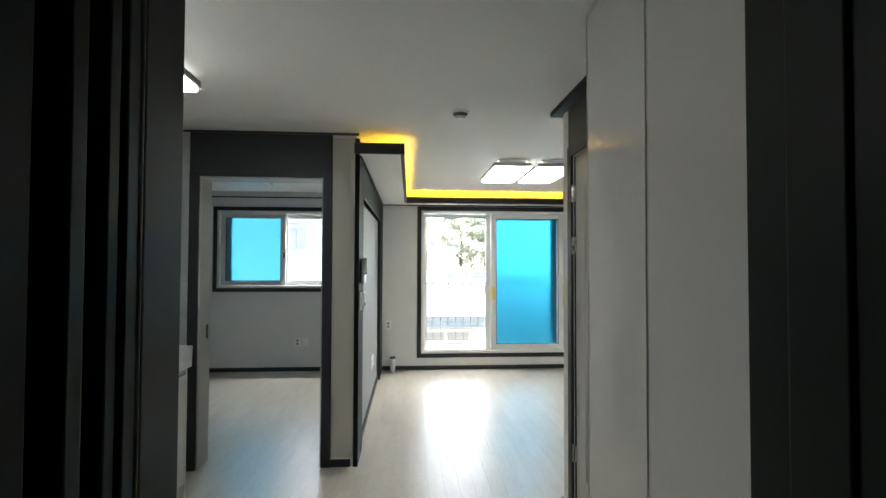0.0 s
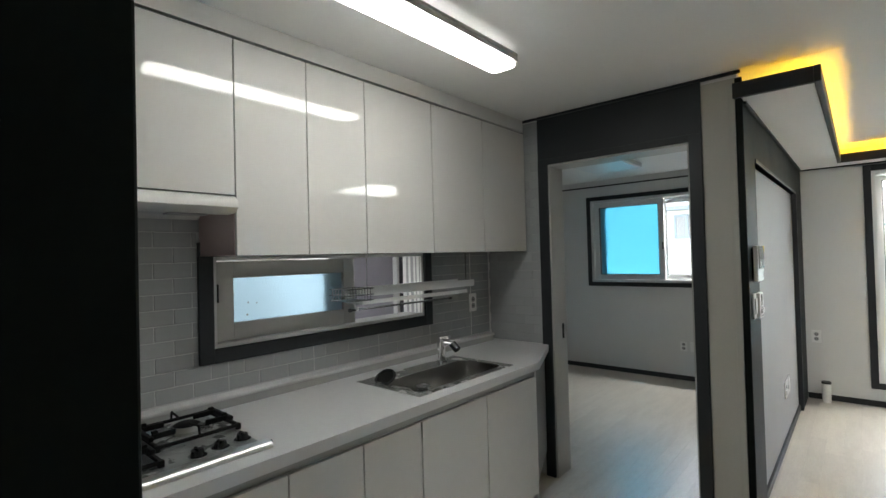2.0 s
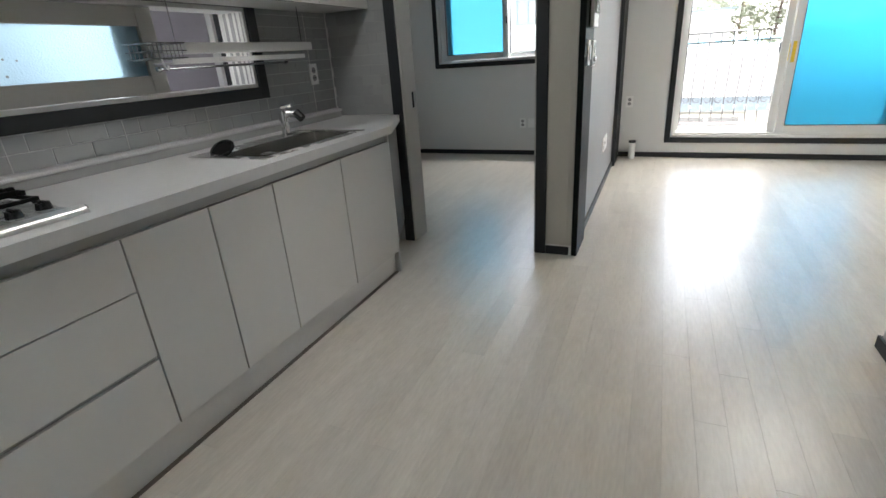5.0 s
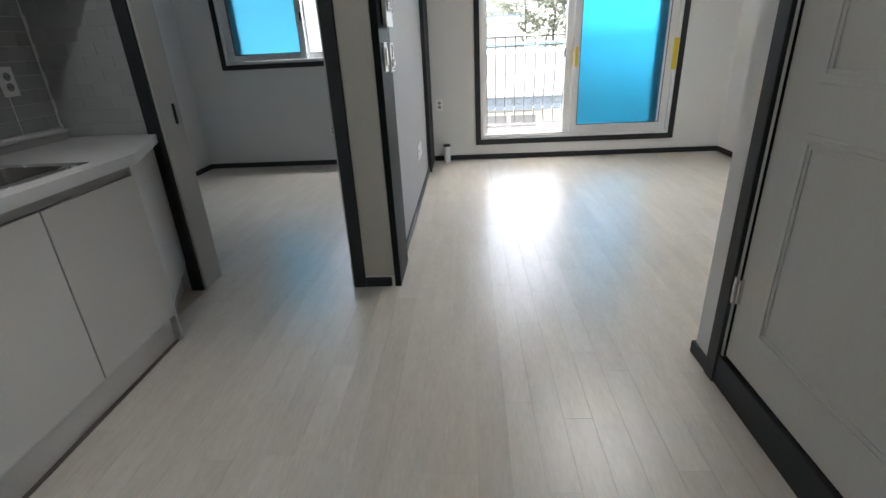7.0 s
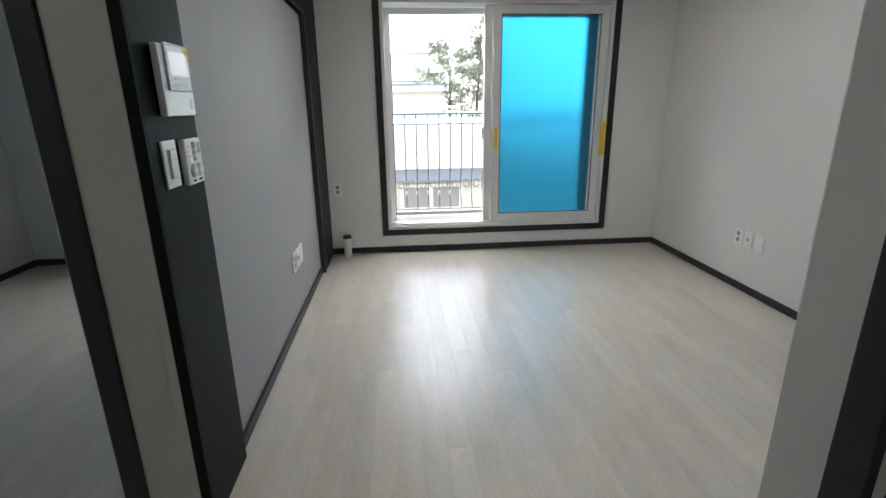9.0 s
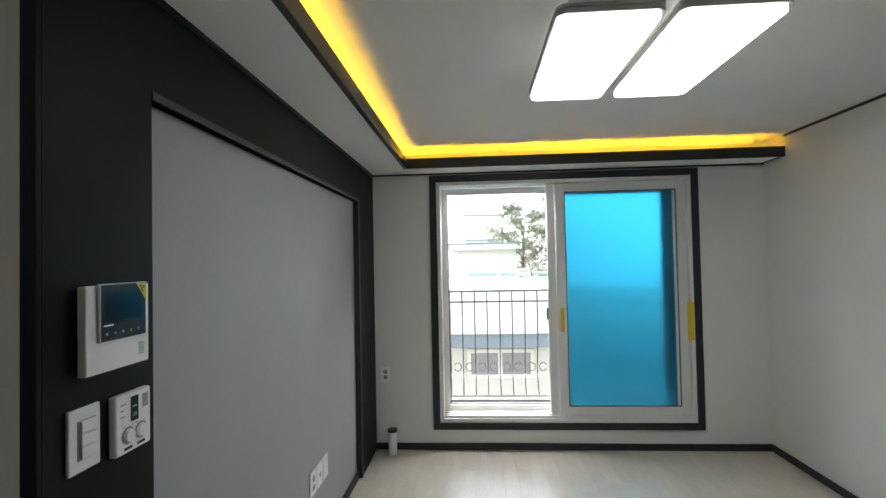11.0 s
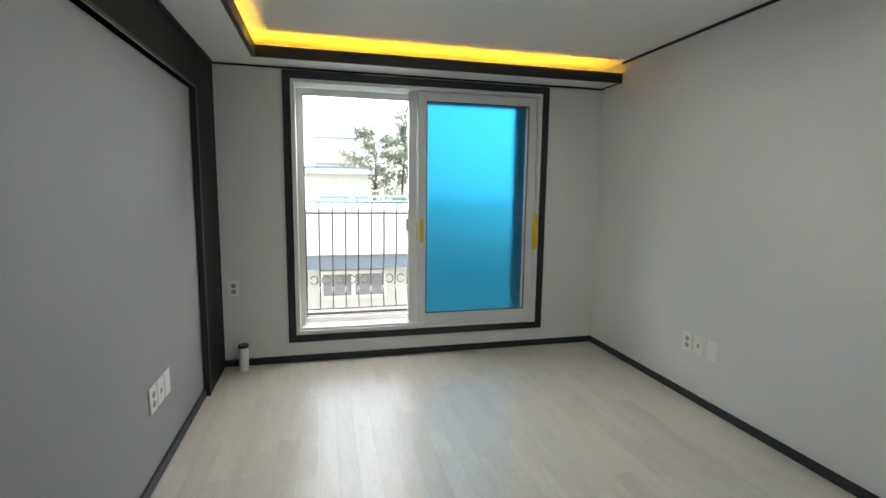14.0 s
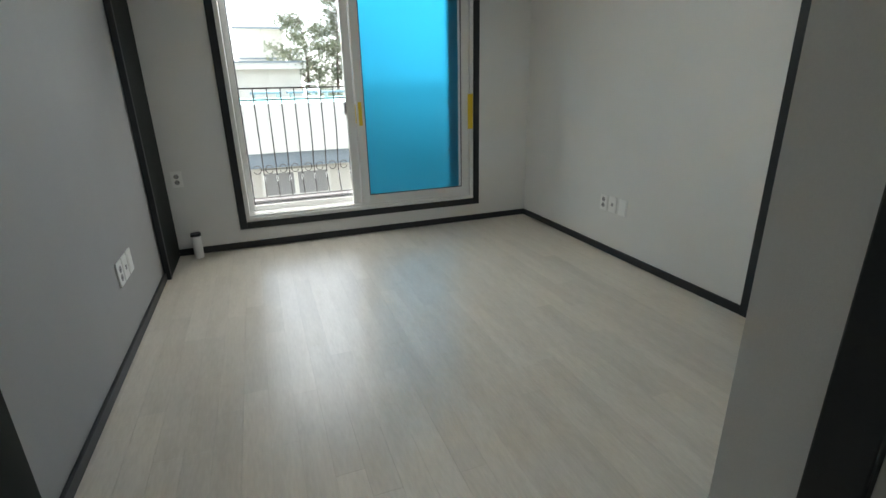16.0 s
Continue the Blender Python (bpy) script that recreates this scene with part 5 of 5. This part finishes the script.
part("pane", B((-1.699, -1.621, YD - 0.165, YD - 0.1525, 0.7, 1.9), (-1.559, -1.481, YD - 0.165, YD - 0.1525, 0.7, 1.9)), SHAFT_GLASS, sh)


# ---- outside ----
structure("ground", GROUND, (-60, 60, YW + 0.24, 120, -3.3, -3.0), (-60, -2.1, -20, YW + 0.24, -3.3, -3.0), (6.9, 60, -20, YW + 0.24, -3.3, -3.0), label="grey paved yard and street")


def neighbour():
    h = thing("neighbour_house", (2, 16, -3), "low pale house with white parapet, turquoise flat roof", "house")
    part("wall", B((-1.0, 9.0, 13.0, 18.0, -3.0, -0.18)), RENDER_WALL, h)
    part("eave", B((-1.3, 9.3, 12.6, 18.3, -0.179, 0.10)), GREY_EAVE, h, "grey-blue eave band")
    part("parapet", B((-1.3, 9.3, 12.5, 12.7, 0.102, 0.96)), WHITE_RENDER, h, "white parapet")
    part("roof", B((-1.3, 9.3, 12.701, 18.3, 0.102, 0.95)), CYAN_ROOF, h, "turquoise coated flat roof")
    w = part("window", B(*frame_boxes(1.35, 2.67, 12.93, 12.999, -0.84, -0.27, 0.07), (1.96, 2.04, 12.93, 12.999, -0.77, -0.34)), WHITE_RENDER, h, "wide white framed window")
    part("pane", B((1.42, 1.96, 12.95, 12.97, -0.77, -0.34)), DARK_GLASS, w)
    part("pane", B((2.04, 2.60, 12.95, 12.97, -0.77, -0.34)), DARK_GLASS, w)


neighbour()


def roof_things():
    e = thing("roof_ladder", (2.56, 14.0, 0.95), "white metal ladder end over the turquoise roof", "ladder")
    for x in (2.43, 2.70):
        bm = bmesh.new()
        tube(bm, [(x, 13.6, 0.952), (x, 13.8, 1.20), (x, 14.0, 1.34), (x + 0.01, 14.15, 1.30)], 0.022, 8)
        part("rail", bm, PVC, e, smooth=True)
    for z, y in ((1.05, 13.68), (1.18, 13.78), (1.29, 13.92)):
        bm = bmesh.new()
        tube(bm, [(2.43, y, z), (2.70, y, z)], 0.016, 8)
        part("rung", bm, PVC, e)
    for k in range(4):
        x = 1.35 + k * 0.95
        e = thing("roof_panel", (x, 17.5, 0.95), "low dark blue-grey panel frame lying on the roof", "roof panel", "panels on the roof")
        part("frame", B((x, x + 0.8, 17.2, 17.9, 1.06, 1.12), bevel=0.01), GREY_EAVE, e)
        for dx in (0.08, 0.68):
            part("foot", B((x + dx, x + dx + 0.05, 17.3, 17.8, 0.951, 1.059)), ALU, e)


roof_things()


def far_block():
    h = thing("far_building", (2, 34, -3), "plain white stepped building with projecting roof slabs", "building")
    part("wall", B((0.6, 3.83, 30.0, 40.0, -3.0, 2.05)), RENDER_WALL, h)
    part("roof_slab", B((0.1, 4.10, 29.5, 40.4, 2.051, 2.42)), WHITE_RENDER, h)
    part("upper_storey", B((1.0, 3.45, 34.0, 39.0, 2.421, 4.25)), RENDER_WALL, h)
    part("upper_slab", B((0.85, 3.65, 33.8, 39.2, 4.251, 4.40)), WHITE_RENDER, h)
    part("band", B((0.95, 3.5, 33.95, 33.999, 2.70, 2.78)), GREY_EAVE, h)
    part("edge_strip", B((0.85, 3.65, 33.72, 33.799, 4.26, 4.34)), GREY_EAVE, h, "thin grey roof edge")
    part("edge_strip", B((0.1, 4.10, 29.42, 29.499, 2.34, 2.42)), GREY_EAVE, h, "thin grey roof edge")


far_block()


def side_block():
    h = thing("white_house", (-5, 18, -3), "white house with a dark eave line and framed windows", "house")
    part("wall", B((-12.0, -1.5, 14.5, 22.0, -3.0, 4.2)), WHITE_RENDER, h)
    part("eave", B((-12.2, -1.4, 14.2, 14.499, 2.50, 2.60)), GREY_EAVE, h, "grey eave line")
    for x in (-2.45, -4.6, -6.8):
        w = part("window", B(*frame_boxes(x, x + 0.60, 14.42, 14.499, 1.78, 2.38, 0.05), (x + 0.275, x + 0.325, 14.42, 14.499, 1.83, 2.33)), GREY_EAVE, h, "grey framed window")
        part("pane", B((x + 0.05, x + 0.275, 14.45, 14.47, 1.83, 2.33)), DARK_GLASS, w)
        part("pane", B((x + 0.325, x + 0.55, 14.45, 14.47, 1.83, 2.33)), DARK_GLASS, w)
    u = thing("outdoor_unit", (-2.25, 14.3, 1.5), "small white wall unit with a grey vent grille under a window", "vent unit")
    part("housing", B((-2.36, -2.14, 14.2, 14.498, 1.46, 1.64), bevel=0.01), PVC, u)
    bm = bmesh.new()
    cyl(bm, (-2.25, 14.185, 1.55), (-2.25, 14.199, 1.55), 0.07, 20)
    part("fan_grille", bm, GREY_PLASTIC, u)


side_block()


def pine(x, y, z, height, seed, wide):
    rnd = random.Random(seed)
    t = thing("pine_tree", (x, y, z), "tall thin pine tree with sparse needle clumps behind the roof", "tree", "pine trees")
    bm = bmesh.new()
    pts = [Vector((x + 0.12 * math.sin(k * 0.9 + seed), y, z + height * k / 8)) for k in range(9)]
    for k in range(8):
        cyl(bm, pts[k], pts[k + 1], 0.13 * (1 - k / 9), 10, 0.13 * (1 - (k + 1) / 9))
    part("trunk", bm, BARK, t)
    bm = bmesh.new()
    limbs = []
    for k in range(40):
        f = 0.50 + 0.49 * k / 40
        a = rnd.uniform(0, math.tau)
        ln = wide * (0.25 + 0.75 * math.sin(math.pi * min(1, (f - 0.42) / 0.58))) * rnd.uniform(0.45, 1.05) + 0.1
        s = f * 8
        p = pts[int(s)].lerp(pts[min(8, int(s) + 1)], s - int(s))
        q = p + Vector((math.cos(a) * ln, math.sin(a) * ln, ln * rnd.uniform(0.1, 0.5)))
        cyl(bm, p, q, 0.028, 5, 0.008)
        limbs.append((p, q, ln))
    part("limbs", bm, BARK, t)
    verts, faces = [], []
    for p, q, ln in limbs:
        for _ in range(18 + int(ln * 30)):
            c = p.lerp(q, rnd.uniform(0.35, 1.05)) + Vector([rnd.gauss(0, 0.15) for _ in range(3)])
            for _ in range(8):
                d = Vector([rnd.gauss(0, 1) for _ in range(3)]).normalized() * rnd.uniform(0.07, 0.17)
                s = d.cross(Vector([rnd.gauss(0, 1) for _ in range(3)])).normalized() * 0.021
                i = len(verts)
                verts += [c - s, c + s, c + d]
                faces.append((i, i + 1, i + 2))
    me = bpy.data.meshes.new("crown")
    me.from_pydata([v - Vector((x, y, z)) for v in verts], [], faces)
    me.materials.append(LEAF)
    c = new("crown", me)
    c.parent = t
    tagged(c, "sparse dark green needle clumps")


pine(4.3, 31.6, -3, 7.7, 3, 2.3)
pine(6.1, 31.8, -3, 9.2, 8, 1.15)
pine(7.4, 33, -3, 8.2, 12, 1.3)
for k, (x, y, h) in enumerate(((4.6, 29.0, 1.3), (5.6, 29.3, 1.1), (6.7, 29.1, 1.4))):
    rnd = random.Random(40 + k)
    e = thing("shrub", (x, y, -3), "olive green bushy shrub behind the roof", "shrub", "shrubs behind the roof")
    bm = bmesh.new()
    for _ in range(5):
        cyl(bm, (x, y, -3), (x + rnd.uniform(-0.4, 0.4), y + rnd.uniform(-0.3, 0.3), h - 0.3), 0.05, 6, 0.012)
    part("stems", bm, BARK, e)
    verts, faces = [], []
    for _ in range(2600):
        a, r = rnd.uniform(0, math.tau), rnd.uniform(0, 0.75) ** 0.6
        c = Vector((x + r * math.cos(a), y + r * math.sin(a), h - 2.2 + 2.2 * rnd.random() ** 0.7 - 0.5 * r * r))
        d = Vector([rnd.gauss(0, 1) for _ in range(3)]).normalized() * rnd.uniform(0.05, 0.11)
        s = d.cross(Vector([rnd.gauss(0, 1) for _ in range(3)])).normalized() * 0.035
        i = len(verts)
        verts += [c - s, c + s, c + d]
        faces.append((i, i + 1, i + 2))
    me = bpy.data.meshes.new("crown")
    me.from_pydata([v - Vector((x, y, -3)) for v in verts], [], faces)
    me.materials.append(LEAF)
    c = new("crown", me)
    c.parent = e


def railing():
    y = YW + 0.36
    e = thing("balcony_railing", (2.2, y, 0.2), "dark wrought iron window railing with scrolls and bellied bars", "railing")
    x0, x1, z0, z1 = 0.9535, 3.2935, 0.316, 1.25
    bm = B((x0, x1, y - 0.012, y + 0.012, z1 - 0.012, z1), (x0, x1, y - 0.008, y + 0.008, z1 - 0.105, z1 - 0.093))
    part("top_rail", bm, RUST_IRON, e)
    part("bottom_rail", B((x0, x1, y - 0.010, y + 0.010, z0, z0 + 0.014), (x0, x1, YW + 0.245, y - 0.011, z0, z0 + 0.008)), RUST_IRON, e)
    part("lower_bar", B((x0, x1, y - 0.008, y + 0.008, z0 - 0.040, z0 - 0.027), bevel=0.001), RUST_IRON, e)
    n = 22
    for k in range(n):
        x = x0 + 0.02 + (x1 - x0 - 0.04) * k / (n - 1)
        bm = bmesh.new()
        tube(bm, [(x, y, z1 - 0.012), (x, y, 0.86), (x, y + 0.03, 0.72), (x, y + 0.08, 0.60), (x, y + 0.09, 0.50), (x, y + 0.05, 0.40), (x, y, z0 + 0.01)], 0.0055, 6)
        part("bar", bm, RUST_IRON, e)
        # collar made pale to imitate the sky's glint at the bar's bend
        bm = bmesh.new()
        cyl(bm, (x, y + 0.078, 0.445), (x, y + 0.088, 0.475), 0.0075, 8, 0.010)
        cyl(bm, (x, y + 0.088, 0.4755), (x, y + 0.090, 0.500), 0.010, 8, 0.006)
        part("collar", bm, PLASTIC, e, "pale collar standing for the sky glint on the bar")
    for k in range(n - 1):
        xc = x0 + 0.02 + (x1 - x0 - 0.04) * (k + 0.5) / (n - 1)
        s = -1 if k % 2 else 1
        bm = bmesh.new()
        pts = []
        for j in range(22):
            a = j / 21 * 1.7 * math.pi
            r = 0.036 * (1 - 0.5 * abs(j / 21 - 0.5))
            pts.append((xc + s * r * math.cos(a + 0.5), y + 0.085, 0.56 + r * 1.2 * math.sin(a + 0.5)))
        tube(bm, pts, 0.0045, 6)
        part("scroll", bm, RUST_IRON, e)


railing()


# ---- floor planks ----
def planks():
    rnd = random.Random(5)
    w, ln = 0.100, 0.92
    near, far = [], []
    x = -1.9
    row = 0
    while x < 6.7:
        y = -1.5 - rnd.uniform(0, ln)
        while y < YW:
            a, b = y + 0.0003, y + ln - 0.0003
            x0, x1 = x + 0.0003, x + w - 0.0003
            y = y + ln
            if x0 < XK - 0.06:
                a = max(a, YD + 0.004)
            if x0 < 0.42 or x1 > 2.1:
                a = max(a, 3.34 if x1 > 2.1 else 1.36)
            a = max(a, -1.49)
            if b - a < 0.03:
                continue
            b = min(b, YW - 0.002)
            cx, cy = (x0 + x1) / 2, (a + b) / 2
            d = min(abs(cx - 1.3) + max(0, abs(cy - 4.0) - 2.2) * 0.7, 99)
            near.append((d, x0, x1, a, b))
        x += w
        row += 1
    near.sort()
    floor_ob = bpy.data.objects["floor"]
    meshes = {}
    for d, x0, x1, a, b in near[:300]:
        key = round(b - a, 3)
        if key not in meshes:
            bm = bmesh.new()
            box(bm, -(x1 - x0) / 2, (x1 - x0) / 2, -(b - a) / 2, (b - a) / 2, -0.004, 0)
            me = bpy.data.meshes.new("plank")
            bm.to_mesh(me)
            bm.free()
            me.materials.append(PLANK)
            meshes[key] = me
        ob = new("plank", meshes[key])
        ob.parent = floor_ob
        ob.location = ((x0 + x1) / 2, (a + b) / 2, 0)
    verts, faces = [], []
    for d, x0, x1, a, b in near[300:]:
        i = len(verts)
        verts += [(x0, a, 0), (x1, a, 0), (x1, b, 0), (x0, b, 0)]
        faces.append((i, i + 1, i + 2, i + 3))
    me = bpy.data.meshes.new("planks")
    me.from_pydata(verts, [], faces)
    me.materials.append(PLANK)
    ob = new("planks", me)
    ob.parent = floor_ob
    tagged(ob, "pale oak planks", kind="stuff")


planks()


# ---- wall tiles ----
def tiles():
    wall = bpy.data.objects["wall_kitchen"]
    w, h, g = 0.142, 0.0612, 0.0035
    meshes = {}
    z = 0.927
    row = 0
    while z < 1.66:
        y = 1.385 - (0.071 if row % 2 else 0.0)
        z1 = z + h - g
        while y < YD:
            a, b = max(y, YK + 0.001), min(y + w - g, YD - 0.012)
            y += w
            if b - a < 0.01:
                continue
            cells = [(a, b, z, z1)]
            if b > KY0 - 0.058 and a < KY1 + 0.058 and z1 > KZ0 - 0.058 and z < KZ1 + 0.058:
                cells = []
                if a < KY0 - 0.058:
                    cells.append((a, KY0 - 0.059, z, z1))
                if b > KY1 + 0.058:
                    cells.append((KY1 + 0.059, b, z, z1))
                if z < KZ0 - 0.058:
                    cells.append((max(a, KY0 - 0.058), min(b, KY1 + 0.058), z, KZ0 - 0.06))
            for c in cells:
                if c[1] - c[0] < 0.008 or c[3] - c[2] < 0.006:
                    continue
                put(meshes, wall, "tile", (XK - 0.0025, (c[0] + c[1]) / 2, (c[2] + c[3]) / 2), 0.007, c[1] - c[0], c[3] - c[2])
        z += h
        row += 1
    y = 1.811
    while y < YD - 0.1:
        low = KZ0 - 0.061 if KY0 - 0.06 < y < KY1 + 0.06 else 1.49
        part("sheet_joint", B((XK + 0.0008, XK + 0.0028, y - 0.0021, y + 0.0021, 0.927, low)), CAULK if y > 3.9 else GROUT, wall)
        y += 0.4244
    part("corner_caulk", B((XK + 0.0008, XK + 0.006, YD - 0.0155, YD - 0.0095, 0.927, 1.495)), CAULK, wall)
    wall2 = bpy.data.objects["wall_doorway"]
    z, row = 0.874, 0
    while z < CEIL - 0.01:
        x = XK + 0.012 - (0.071 if row % 2 else 0.0)
        z1 = min(z + h - 0.0007, CEIL - 0.02)
        while x < DX0 - 0.085:
            a, b = max(x, XK + 0.002), min(x + w - 0.0007, DX0 - 0.082)
            x += w
            if b - a > 0.01:
                put(meshes, wall2, "tile", ((a + b) / 2, YD - 0.005, (z + z1) / 2), b - a, 0.007, z1 - z)
        z += h
        row += 1


def put(meshes, parent, name, at, dx, dy, dz):
    key = (round(dx, 3), round(dy, 3), round(dz, 3))
    if key not in meshes:
        bm = bmesh.new()
        box(bm, -dx / 2, dx / 2, -dy / 2, dy / 2, -dz / 2, dz / 2, bevel=0.0012)
        me = bpy.data.meshes.new(name)
        bm.to_mesh(me)
        bm.free()
        me.materials.append(TILE)
        meshes[key] = me
    ob = new(name, meshes[key])
    ob.parent = parent
    ob.location = at
    return ob


tiles()
